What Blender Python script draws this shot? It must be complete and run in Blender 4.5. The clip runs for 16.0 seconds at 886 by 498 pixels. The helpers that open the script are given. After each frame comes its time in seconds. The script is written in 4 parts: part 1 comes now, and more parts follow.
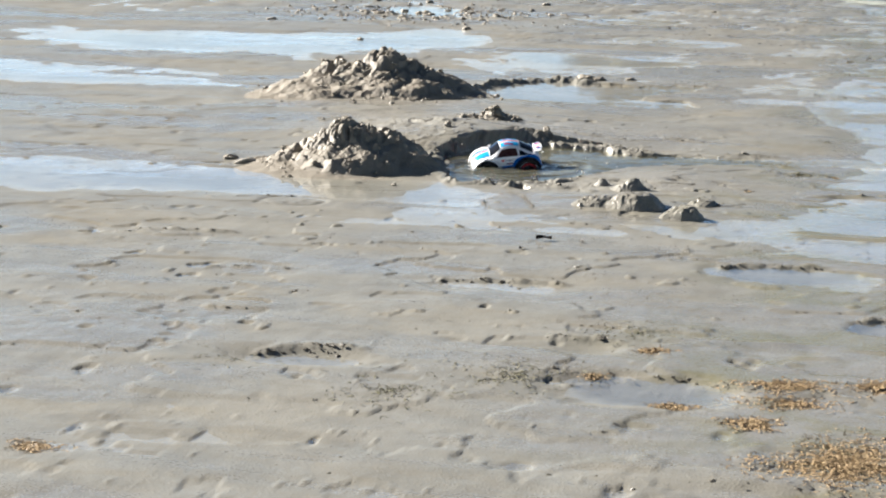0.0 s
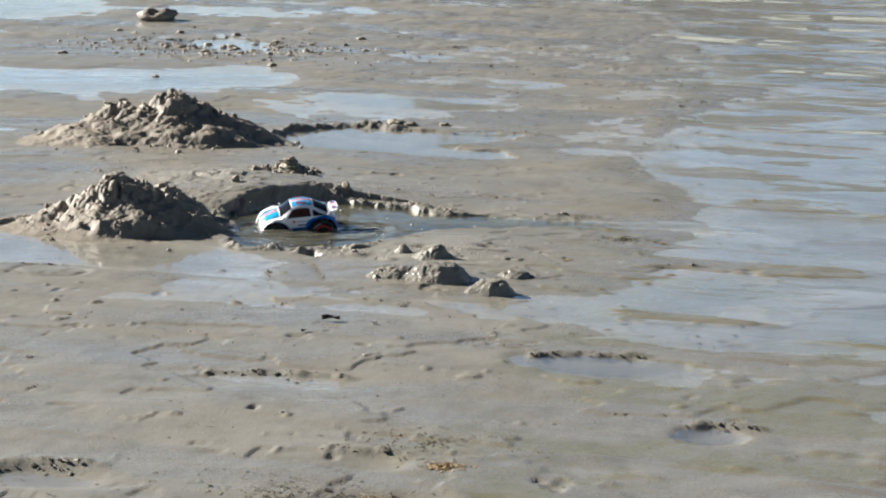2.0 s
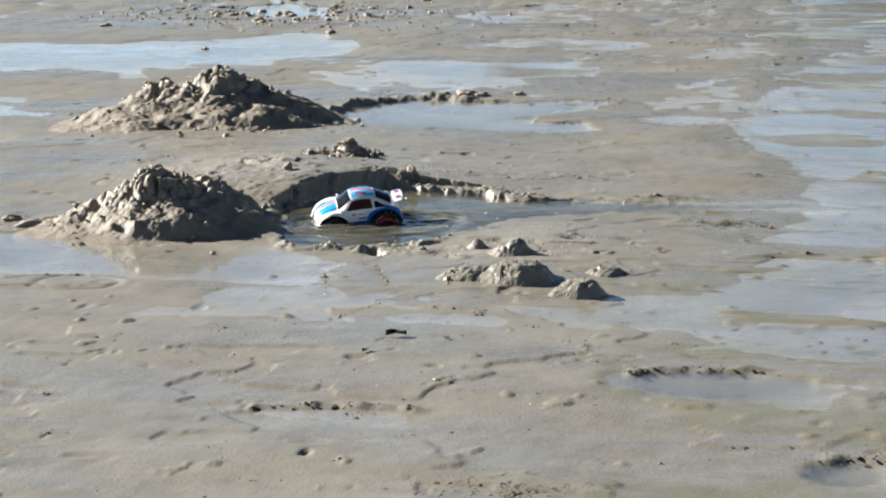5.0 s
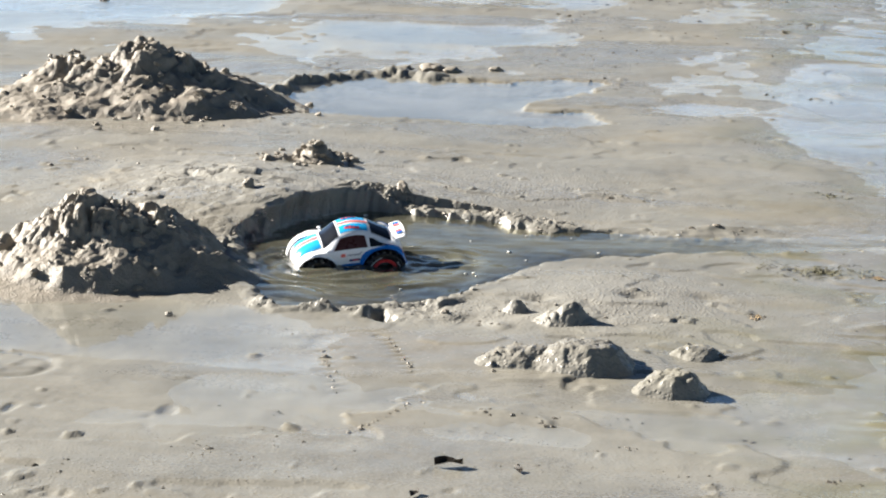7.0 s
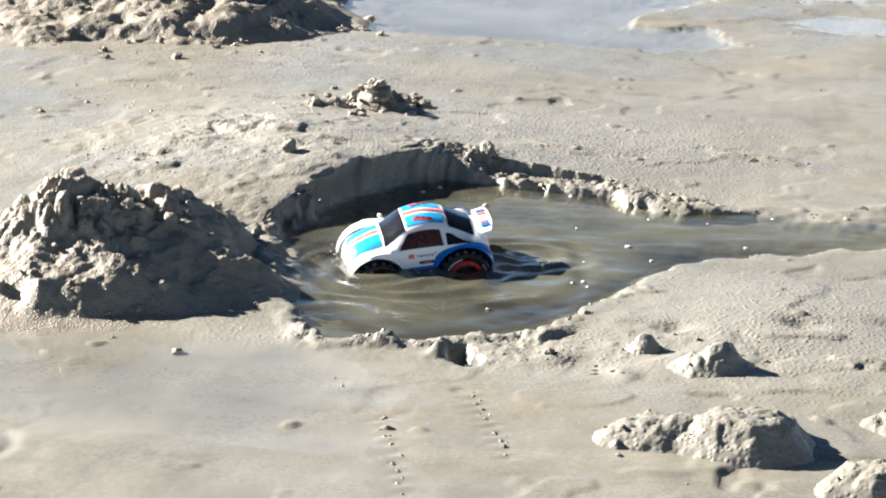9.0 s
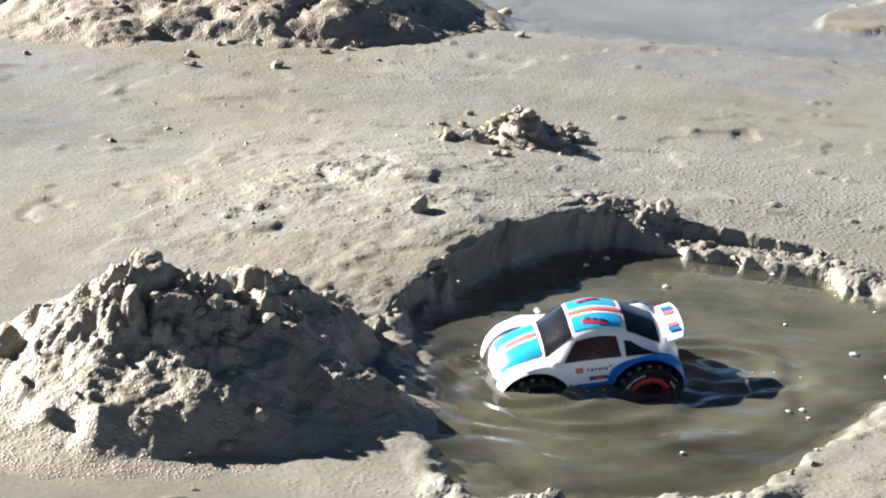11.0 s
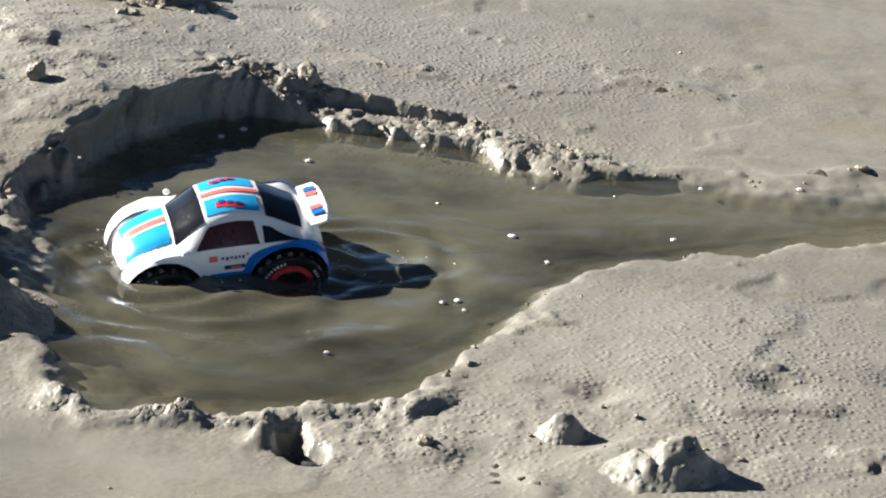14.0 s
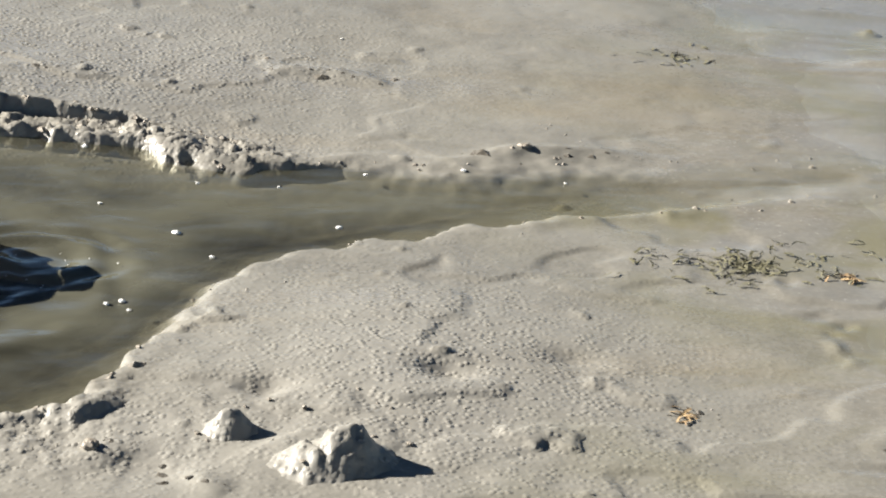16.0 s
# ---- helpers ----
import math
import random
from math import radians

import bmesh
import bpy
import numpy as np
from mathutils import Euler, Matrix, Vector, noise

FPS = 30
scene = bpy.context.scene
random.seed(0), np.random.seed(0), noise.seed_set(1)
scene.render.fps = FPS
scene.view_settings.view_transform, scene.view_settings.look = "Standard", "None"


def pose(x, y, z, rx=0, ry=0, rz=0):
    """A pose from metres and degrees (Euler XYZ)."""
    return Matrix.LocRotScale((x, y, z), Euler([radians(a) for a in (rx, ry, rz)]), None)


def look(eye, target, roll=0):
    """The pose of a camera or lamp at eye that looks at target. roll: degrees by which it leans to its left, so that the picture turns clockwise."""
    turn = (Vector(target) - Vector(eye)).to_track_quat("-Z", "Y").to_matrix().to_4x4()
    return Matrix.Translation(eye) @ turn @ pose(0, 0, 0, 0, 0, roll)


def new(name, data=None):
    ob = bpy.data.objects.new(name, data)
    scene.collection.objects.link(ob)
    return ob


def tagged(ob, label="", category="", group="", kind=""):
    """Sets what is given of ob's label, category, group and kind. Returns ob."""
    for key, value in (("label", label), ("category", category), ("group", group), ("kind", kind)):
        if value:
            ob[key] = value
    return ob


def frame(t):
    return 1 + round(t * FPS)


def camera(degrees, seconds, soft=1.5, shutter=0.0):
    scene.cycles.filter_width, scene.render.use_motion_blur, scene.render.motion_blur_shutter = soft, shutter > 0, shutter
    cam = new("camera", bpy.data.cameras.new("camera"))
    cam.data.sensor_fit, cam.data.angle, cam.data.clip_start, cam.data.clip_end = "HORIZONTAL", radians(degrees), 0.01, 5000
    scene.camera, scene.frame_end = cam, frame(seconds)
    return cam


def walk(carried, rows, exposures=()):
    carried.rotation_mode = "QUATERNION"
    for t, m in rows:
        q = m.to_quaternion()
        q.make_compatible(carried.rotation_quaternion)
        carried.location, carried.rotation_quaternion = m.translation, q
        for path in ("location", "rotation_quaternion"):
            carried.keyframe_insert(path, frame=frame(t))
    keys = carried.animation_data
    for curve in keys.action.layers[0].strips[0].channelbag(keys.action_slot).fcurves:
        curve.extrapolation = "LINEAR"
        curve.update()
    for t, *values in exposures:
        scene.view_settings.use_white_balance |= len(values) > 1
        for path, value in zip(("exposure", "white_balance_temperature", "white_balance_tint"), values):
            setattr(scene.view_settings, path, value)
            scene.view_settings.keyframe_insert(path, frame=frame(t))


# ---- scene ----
cam = camera(18.0, 16.0, soft=2.1)
PATH = [
    (0, (1.935, -10.577, 1.72), (1.568, -8.644, 1.36), 0.9),
    (0.5, (1.96, -10.201, 1.719), (1.668, -8.256, 1.359), 0.7),
    (1, (1.995, -9.884, 1.721), (1.715, -7.932, 1.385), 0.4),
    (1.5, (1.946, -9.577, 1.693), (1.705, -7.622, 1.347), 0.6),
    (2, (1.907, -9.354, 1.692), (1.652, -7.4, 1.349), 1.7),
    (2.5, (1.988, -9.177, 1.699), (1.657, -7.235, 1.358), 1.8),
    (3, (2.035, -9.086, 1.706), (1.672, -7.147, 1.375), 2.5),
    (3.5, (2.003, -9.032, 1.704), (1.65, -7.093, 1.364), 1.5),
    (3.7, (1.987, -9.021, 1.7), (1.637, -7.082, 1.357), 1.0),
    (5.8, (1.469, -7.336, 1.601), (1.172, -5.397, 1.211), -0.4),
    (6, (1.386, -7.111, 1.604), (1.097, -5.167, 1.234), 0.7),
    (6.5, (1.18, -6.675, 1.603), (0.896, -4.738, 1.197), 1.7),
    (7, (0.963, -6.255, 1.618), (0.779, -4.314, 1.171), 1.1),
    (7.5, (0.884, -5.796, 1.597), (0.696, -3.858, 1.137), 0.9),
    (8, (0.82, -5.412, 1.58), (0.607, -3.481, 1.103), 1.4),
    (8.5, (0.727, -4.999, 1.576), (0.525, -3.09, 1.013), 1.6),
    (9, (0.725, -4.536, 1.562), (0.501, -2.632, 0.992), 1.0),
    (9.5, (0.659, -4.151, 1.556), (0.378, -2.258, 0.973), 2.5),
    (9.7, (0.589, -4.013, 1.565), (0.311, -2.119, 0.986), 2.0),
    (11.8, (0.398, -3.073, 1.457), (0.126, -1.227, 0.735), 1.2),
    (12, (0.386, -3.026, 1.448), (0.134, -1.187, 0.704), 1.3),
    (12.5, (0.408, -2.947, 1.449), (0.214, -1.108, 0.688), 2.9),
    (13, (0.415, -2.941, 1.446), (0.319, -1.092, 0.69), 3.5),
    (13.5, (0.401, -2.944, 1.444), (0.351, -1.09, 0.694), 4.1),
    (14, (0.411, -2.939, 1.448), (0.392, -1.081, 0.707), 3.9),
    (14.5, (0.423, -2.936, 1.456), (0.459, -1.079, 0.714), 3.6),
    (15, (0.439, -2.929, 1.448), (0.529, -1.069, 0.718), 3.1),
    (15.5, (0.442, -2.926, 1.445), (0.569, -1.072, 0.705), 3.9),
    (16, (0.468, -2.92, 1.449), (0.659, -1.071, 0.712), 3.2),
]
walk(cam, [(t, look(eye, target, roll)) for t, eye, target, roll in PATH],
     [(0, 1.8), (0.6, 1.75), (1.0, 1.36), (2, 1.42), (3.5, 1.51), (6.0, 1.61), (6.5, 1.76), (7.5, 1.94), (8.5, 2.02), (9, 2.21), (9.7, 2.24), (11.8, 1.8), (13, 1.69), (16, 1.76)])

# ---- light ----
SUN_AZ, SUN_EL = radians(-69), radians(25.5)
sun_way = Vector((math.sin(SUN_AZ) * math.cos(SUN_EL), math.cos(SUN_AZ) * math.cos(SUN_EL), math.sin(SUN_EL)))
sun = new("sun", bpy.data.lights.new("sun", "SUN"))
sun.data.energy, sun.data.angle, sun.data.color = 5.0, radians(0.53), (1.0, 0.945, 0.865)
sun.matrix_world = look(sun_way * 20, (0, 0, 0))
world = bpy.data.worlds.new("sky")
scene.world = world
world.use_nodes = True
sky = world.node_tree.nodes.new("ShaderNodeTexSky")
sky.sky_type, sky.sun_disc, sky.sun_elevation, sky.sun_rotation = "NISHITA", False, SUN_EL, SUN_AZ
sky.air_density, sky.dust_density, sky.ozone_density = 1.15, 0.5, 1.6
world.node_tree.nodes["Background"].inputs["Strength"].default_value = 0.034


def hazy_horizon(tree):
    """The sky, paler and brighter in the haze low over the flats all round."""
    coord, split = tree.nodes.new("ShaderNodeTexCoord"), tree.nodes.new("ShaderNodeSeparateXYZ")
    ramp, mix = tree.nodes.new("ShaderNodeMapRange"), tree.nodes.new("ShaderNodeMix")
    tree.links.new(coord.outputs["Generated"], split.inputs[0])
    tree.links.new(split.outputs["Z"], ramp.inputs["Value"])
    ramp.interpolation_type = "SMOOTHSTEP"
    for key, value in zip(("From Min", "From Max", "To Min", "To Max"), (0.03, 0.45, 1.25, 0.20)):
        ramp.inputs[key].default_value = value
    mix.data_type, mix.blend_type = "RGBA", "MULTIPLY"
    mix.inputs["Factor"].default_value = 1.0
    tree.links.new(sky.outputs[0], mix.inputs["A"])
    tree.links.new(ramp.outputs[0], mix.inputs["B"])
    cool = tree.nodes.new("ShaderNodeMix")
    cool.data_type, cool.blend_type = "RGBA", "MULTIPLY"
    cool.inputs["Factor"].default_value = 1.0
    cool.inputs["B"].default_value = (0.76, 0.94, 1.26, 1)
    tree.links.new(mix.outputs["Result"], cool.inputs["A"])
    tree.links.new(cool.outputs["Result"], tree.nodes["Background"].inputs["Color"])


hazy_horizon(world.node_tree)


# ---- materials ----
class Nodes:
    """A small builder of node materials."""

    def __init__(self, name):
        self.mat = bpy.data.materials.new(name)
        self.mat.use_nodes = True
        self.tree = self.mat.node_tree
        self.bsdf = self.tree.nodes["Principled BSDF"]
        self.out = self.tree.nodes["Material Output"]
        self.pos = self.add("ShaderNodeNewGeometry").outputs["Position"]

    def add(self, kind, **values):
        node = self.tree.nodes.new(kind)
        for key, value in values.items():
            setattr(node, key, value)
        return node

    def join(self, source, target):
        self.tree.links.new(source, target)

    def put(self, socket, value):
        if isinstance(value, bpy.types.NodeSocket):
            self.join(value, socket)
        else:
            socket.default_value = value

    def scaled(self, xyz):
        node = self.add("ShaderNodeMapping")
        self.join(self.pos, node.inputs["Vector"])
        node.inputs["Scale"].default_value = xyz
        return node.outputs[0]

    def noise(self, scale, detail=4.0, rough=0.55, vector=None, distort=0.0):
        node = self.add("ShaderNodeTexNoise")
        self.join(vector or self.pos, node.inputs["Vector"])
        node.inputs["Scale"].default_value, node.inputs["Detail"].default_value = scale, detail
        node.inputs["Roughness"].default_value, node.inputs["Distortion"].default_value = rough, distort
        return node.outputs["Fac"]

    def cells(self, scale, vector=None, feature="F1"):
        node = self.add("ShaderNodeTexVoronoi", feature=feature)
        self.join(vector or self.pos, node.inputs["Vector"])
        node.inputs["Scale"].default_value = scale
        return node.outputs["Distance"]

    def ramp(self, fac, stops):
        node = self.add("ShaderNodeValToRGB")
        self.join(fac, node.inputs["Fac"])
        while len(node.color_ramp.elements) < len(stops):
            node.color_ramp.elements.new(0.5)
        for element, (place, colour) in zip(node.color_ramp.elements, stops):
            element.position = place
            element.color = (*colour, 1) if len(colour) == 3 else (colour[0],) * 3 + (1,)
        return node.outputs["Color"]

    def span(self, fac, a, b, c=0.0, d=1.0):
        node = self.add("ShaderNodeMapRange")
        self.put(node.inputs["Value"], fac)
        for key, value in zip(("From Min", "From Max", "To Min", "To Max"), (a, b, c, d)):
            node.inputs[key].default_value = value
        return node.outputs[0]

    def math(self, op, a, b=0.0):
        node = self.add("ShaderNodeMath", operation=op)
        self.put(node.inputs[0], a)
        self.put(node.inputs[1], b)
        return node.outputs[0]

    def mix(self, fac, a, b, blend="MIX"):
        node = self.add("ShaderNodeMix", data_type="RGBA", blend_type=blend)
        self.put(node.inputs["Factor"], fac)
        self.put(node.inputs["A"], a if isinstance(a, bpy.types.NodeSocket) else (*a, 1))
        self.put(node.inputs["B"], b if isinstance(b, bpy.types.NodeSocket) else (*b, 1))
        return node.outputs["Result"]

    def bump(self, height, distance, strength=1.0, base=None):
        node = self.add("ShaderNodeBump")
        self.join(height, node.inputs["Height"])
        node.inputs["Distance"].default_value, node.inputs["Strength"].default_value = distance, strength
        if base is not None:
            self.join(base, node.inputs["Normal"])
        return node.outputs["Normal"]


def mud_ground():
    n = Nodes("wet_mud")
    broad = n.noise(0.9, 5, 0.6)
    patch = n.noise(4.5, 6, 0.65, n.scaled((0.7, 1.3, 1)), 0.4)
    grain = n.noise(120, 2, 0.5)
    grit = n.math("MULTIPLY", n.span(n.cells(108), 0.08, 0.56, 1.0, 0.0), n.span(n.noise(45, 2), 0.36, 0.62, 0.2, 1.0))
    colour = n.ramp(patch, [(0.25, (0.134, 0.126, 0.104)), (0.5, (0.186, 0.178, 0.152)), (0.75, (0.224, 0.215, 0.186))])
    ochre = n.span(n.noise(1.7, 6, 0.7, n.scaled((0.6, 1.4, 1)), 0.6), 0.50, 0.70)
    colour = n.mix(n.math("MULTIPLY", ochre, 0.55), colour, (0.182, 0.148, 0.09))
    colour = n.mix(n.span(grain, 0.35, 0.75, 0.0, 0.35), colour, (0.28, 0.262, 0.226))
    level = n.add("ShaderNodeAttribute", attribute_name="pimples").outputs["Fac"]
    colour = n.mix(n.span(level, 0.3, 1.0, 0.0, 0.4), colour, (0.285, 0.272, 0.243))
    dark = n.span(n.noise(23, 5, 0.75), 0.66, 0.8)
    colour = n.mix(n.math("MULTIPLY", dark, 0.5), colour, (0.08, 0.069, 0.055))
    place = n.add("ShaderNodeSeparateXYZ")
    n.join(n.pos, place.inputs[0])
    seep = n.span(n.math("ADD", place.outputs["X"], n.span(broad, 0.3, 0.7, -0.35, 0.35)), 0.85, 1.35)
    wet = n.span(n.noise(1.3, 5, 0.6, n.scaled((0.55, 1.5, 1)), 0.5), 0.38, 0.60)
    algae = n.math("MULTIPLY", seep, n.span(n.noise(2.6, 5, 0.65, n.scaled((0.7, 1.3, 1)), 0.8), 0.46, 0.62, 0.0, 0.8))
    n.put(n.bsdf.inputs["Base Color"], n.mix(algae, colour, (0.158, 0.148, 0.088)))
    wet = n.math("MAXIMUM", wet, seep)
    rough = n.math("ADD", n.span(wet, 0, 1, 0.5, 0.2), n.span(grain, 0.3, 0.8, -0.06, 0.1))
    n.put(n.bsdf.inputs["Roughness"], rough)
    n.bsdf.inputs["IOR"].default_value = 1.36
    rough_skin = n.math("MULTIPLY", n.math("MULTIPLY", grit, level), 0.95)
    fine = n.bump(n.math("ADD", n.math("MULTIPLY", grain, n.span(level, 0, 1, 0.05, 0.3)), rough_skin), 0.0022, 0.85)
    mid = n.bump(n.math("MULTIPLY", n.noise(26, 2, 0.45), n.span(level, 0, 1, 0.35, 1.0)), 0.005, 0.35, fine)
    n.join(mid, n.bsdf.inputs["Normal"])
    return n.mat


def mud_clods():
    n = Nodes("clod_mud")
    patch = n.noise(16, 6, 0.7)
    colour = n.ramp(patch, [(0.28, (0.155, 0.134, 0.104)), (0.5, (0.231, 0.204, 0.165)), (0.72, (0.276, 0.246, 0.203))])
    colour = n.mix(n.span(n.noise(150, 3, 0.6), 0.4, 0.75, 0, 0.4), colour, (0.285, 0.262, 0.222))
    n.put(n.bsdf.inputs["Base Color"], colour)
    n.put(n.bsdf.inputs["Roughness"], n.span(n.noise(30, 4), 0.3, 0.7, 0.42, 0.7))
    n.bsdf.inputs["IOR"].default_value = 1.36
    pimples = n.math("MULTIPLY", n.span(n.cells(165), 0.1, 0.5, 1.0, 0.0), n.span(n.noise(60, 2), 0.36, 0.6, 0.3, 1.0))
    a = n.bump(pimples, 0.0018, 1.0)
    n.join(n.bump(n.noise(50, 2, 0.5), 0.0034, 0.6, a), n.bsdf.inputs["Normal"])
    return n.mat


def water_surface(name, tint, murk, deep, thick, wave, wave_scale, breeze=0.0, uneven=0.5):
    """Water: a mirror by Fresnel over silt that hides the bed the more, the deeper it lies."""
    n = Nodes(name)
    n.tree.nodes.remove(n.bsdf)
    depth = n.add("ShaderNodeAttribute", attribute_name="depth").outputs["Fac"]
    clouds = n.noise(4.2, 4, 0.55, n.scaled((0.9, 1.25, 1)), 0.45)
    see = n.add("ShaderNodeBsdfTransparent")
    n.put(see.inputs["Color"], n.mix(n.span(depth, 0.0, 0.014), (0.97, 0.97, 0.96), tint))
    silt = n.add("ShaderNodeBsdfDiffuse")
    n.put(silt.inputs["Color"], n.ramp(clouds, [(0.32, [c * uneven for c in murk]), (0.5, [c * (0.6 + 0.4 * uneven) for c in murk]), (0.68, murk)]))
    body = n.add("ShaderNodeMixShader")
    n.put(body.inputs[0], n.math("MULTIPLY", n.span(depth, 0.0, deep, 0.04, thick), n.span(clouds, 0.3, 0.7, 0.8, 1.15)))
    n.join(see.outputs[0], body.inputs[1])
    n.join(silt.outputs[0], body.inputs[2])
    gloss = n.add("ShaderNodeBsdfGlossy")
    n.put(gloss.inputs["Roughness"], n.span(depth, 0.0, 0.005, 0.22, 0.035))
    ripple = n.math("MULTIPLY", n.noise(wave_scale, 3, 0.55, n.scaled((0.8, 1.5, 1)), 0.3), wave)
    if breeze:
        split = n.add("ShaderNodeSeparateXYZ")
        n.join(n.pos, split.inputs[0])
        way = n.math("ADD", n.math("MULTIPLY", split.outputs["X"], 0.6), n.math("MULTIPLY", split.outputs["Y"], 0.25))
        blown = n.span(n.math("ADD", way, n.span(n.noise(0.5, 3), 0.3, 0.7, -0.5, 0.5)), 1.2, 2.8)
        long = n.noise(1.4, 3, 0.4, n.scaled((0.6, 1.0, 1)), 0.5)
        ripple = n.math("ADD", ripple, n.math("MULTIPLY", n.math("MULTIPLY", long, blown), breeze))
    normal = n.bump(ripple, 1.0)
    n.join(normal, gloss.inputs["Normal"])
    fres = n.add("ShaderNodeFresnel")
    fres.inputs["IOR"].default_value = 1.33
    n.join(normal, fres.inputs["Normal"])
    skin = n.add("ShaderNodeMixShader")
    n.join(fres.outputs[0], skin.inputs[0])
    n.join(gloss.outputs[0], skin.inputs[2])
    both = n.add("ShaderNodeAddShader")
    n.join(body.outputs[0], both.inputs[0])
    n.join(skin.outputs[0], both.inputs[1])
    n.join(both.outputs[0], n.out.inputs["Surface"])
    return n.mat


MUD = mud_ground()
CLOD = mud_clods()
FILM = water_surface("shallow_water", (0.80, 0.82, 0.84), (0.200, 0.200, 0.190), 0.03, 0.5, 0.0004, 6.0, 0.06, 0.85)
POOL = water_surface("pool_water", (0.78, 0.77, 0.68), (0.096, 0.094, 0.068), 0.045, 0.9, 0.0024, 11.0, 0.0, 0.4)


# ---- shapes: numbers for the relief ----
def lattice(ix, iy, seed):
    h = (ix * 374761393 + iy * 668265263 + seed * 974634777) & 0xFFFFFFFF
    h = ((h ^ (h >> 13)) * 1274126177) & 0xFFFFFFFF
    return ((h ^ (h >> 16)) & 0xFFFF) / 65535.0


def value_noise(x, y, seed=0):
    ix, iy = np.floor(x).astype(np.int64), np.floor(y).astype(np.int64)
    fx, fy = x - ix, y - iy
    fx, fy = fx * fx * (3 - 2 * fx), fy * fy * (3 - 2 * fy)
    a, b = lattice(ix, iy, seed), lattice(ix + 1, iy, seed)
    c, d = lattice(ix, iy + 1, seed), lattice(ix + 1, iy + 1, seed)
    return (a + (b - a) * fx) * (1 - fy) + (c + (d - c) * fx) * fy


def fbm(x, y, seed=0, octaves=4, gain=0.5):
    """Smooth noise round zero, about -0.5 to 0.5."""
    total, amp, norm = 0.0, 1.0, 0.0
    for k in range(octaves):
        total = total + amp * value_noise(x * 2.03**k + 17.3 * k, y * 2.03**k - 9.1 * k, seed + k)
        norm, amp = norm + amp, amp * gain
    return total / norm - 0.5


def smooth(a, b, v):
    t = np.clip((v - a) / (b - a), 0, 1)
    return t * t * (3 - 2 * t)


def cells_at(x, y, seed):
    """Cells one unit wide: how far each point lies from the joint to the next cell, and a number for its cell."""
    ix, iy = np.floor(x).astype(np.int64), np.floor(y).astype(np.int64)
    first, second, who = np.full(x.shape, 9.0), np.full(x.shape, 9.0), np.zeros(x.shape)
    for dx in (-1, 0, 1):
        for dy in (-1, 0, 1):
            cx, cy = ix + dx, iy + dy
            d = np.hypot(x - cx - lattice(cx, cy, seed), y - cy - lattice(cx, cy, seed + 7))
            nearer = d < first
            second = np.where(nearer, first, np.minimum(second, d))
            who = np.where(nearer, lattice(cx, cy, seed + 13), who)
            first = np.minimum(first, d)
    return second - first, who


def crumble(x, y, size, seed):
    """Relief of broken clods, 0 to 1: blocks of uneven height, some of them tilted, with joints between them."""
    wx = x / size + 0.9 * fbm(x * 1.3 / size, y * 1.3 / size, seed, 3)
    wy = y / size + 0.9 * fbm(x * 1.3 / size, y * 1.3 / size, seed + 21, 3)
    gap, who = cells_at(wx, wy, seed)
    tilt = 0.5 * ((wx % 1) - 0.5) * (who - 0.5)
    gap2, who2 = cells_at(wx * 2.3, wy * 2.3, seed + 50)
    return 0.64 * smooth(0.0, 0.3, gap) * (0.2 + 0.8 * who + tilt) + 0.36 * smooth(0.0, 0.35, gap2) * (0.25 + 0.75 * who2)


def hump(x, y, cx, cy, rx, ry):
    return np.exp(-(((x - cx) / rx) ** 2 + ((y - cy) / ry) ** 2))


def inside_depth(x, y, outline):
    """Distance to a closed outline, positive inside it."""
    px = np.array(outline, float)
    qx = np.roll(px, -1, 0)
    best, crossed = np.full(x.shape, 1e9), np.zeros(x.shape, bool)
    for (ax, ay), (bx, by) in zip(px, qx):
        ex, ey = bx - ax, by - ay
        t = np.clip(((x - ax) * ex + (y - ay) * ey) / (ex * ex + ey * ey), 0, 1)
        best = np.minimum(best, np.hypot(x - ax - t * ex, y - ay - t * ey))
        if ay != by:
            crossed ^= ((ay > y) != (by > y)) & (x < ex * (y - ay) / ey + ax)
    return np.where(crossed, best, -best)


def heap_lumps(xs, ys, z, lumps, ground=None):
    """Raises the relief z over a grid by round lumps (x, y, radius, height), each set on what lies below it."""
    for cx, cy, r, tall in lumps:
        i0, i1 = np.searchsorted(xs, cx - r), np.searchsorted(xs, cx + r)
        j0, j1 = np.searchsorted(ys, cy - r), np.searchsorted(ys, cy + r)
        if i1 - i0 < 2 or j1 - j0 < 2:
            continue
        gx, gy = np.meshgrid(xs[i0:i1], ys[j0:j1])
        a = lattice(int(cx * 1e4), int(cy * 1e4), 5) * 6.3
        ux, uy = (gx - cx) / r, (gy - cy) / r
        ux, uy = ux * math.cos(a) + uy * math.sin(a), (uy * math.cos(a) - ux * math.sin(a)) * (1 + 0.5 * math.sin(3 * a))
        ux, uy = ux + 0.9 * fbm(gx * 0.6 / r, gy * 0.6 / r, 91, 2), uy + 0.9 * fbm(gx * 0.6 / r, gy * 0.6 / r, 93, 2)
        d = np.abs(ux) ** 2.6 + np.abs(uy) ** 2.6
        part_z = z[j0:j1, i0:i1]
        foot = part_z[part_z.shape[0] // 2, part_z.shape[1] // 2]
        top = foot - 0.3 * tall + tall * np.clip(1 - d, 0, 1) ** 0.45 * (1.1 + 0.5 * ux * math.sin(5 * a) + 0.4 * uy * math.cos(4 * a))
        top += 0.5 * tall * fbm(gx * 1.6 / r, gy * 1.6 / r, 95, 3, 0.6)
        z[j0:j1, i0:i1] = np.where(d < 1, np.maximum(part_z, top), part_z)


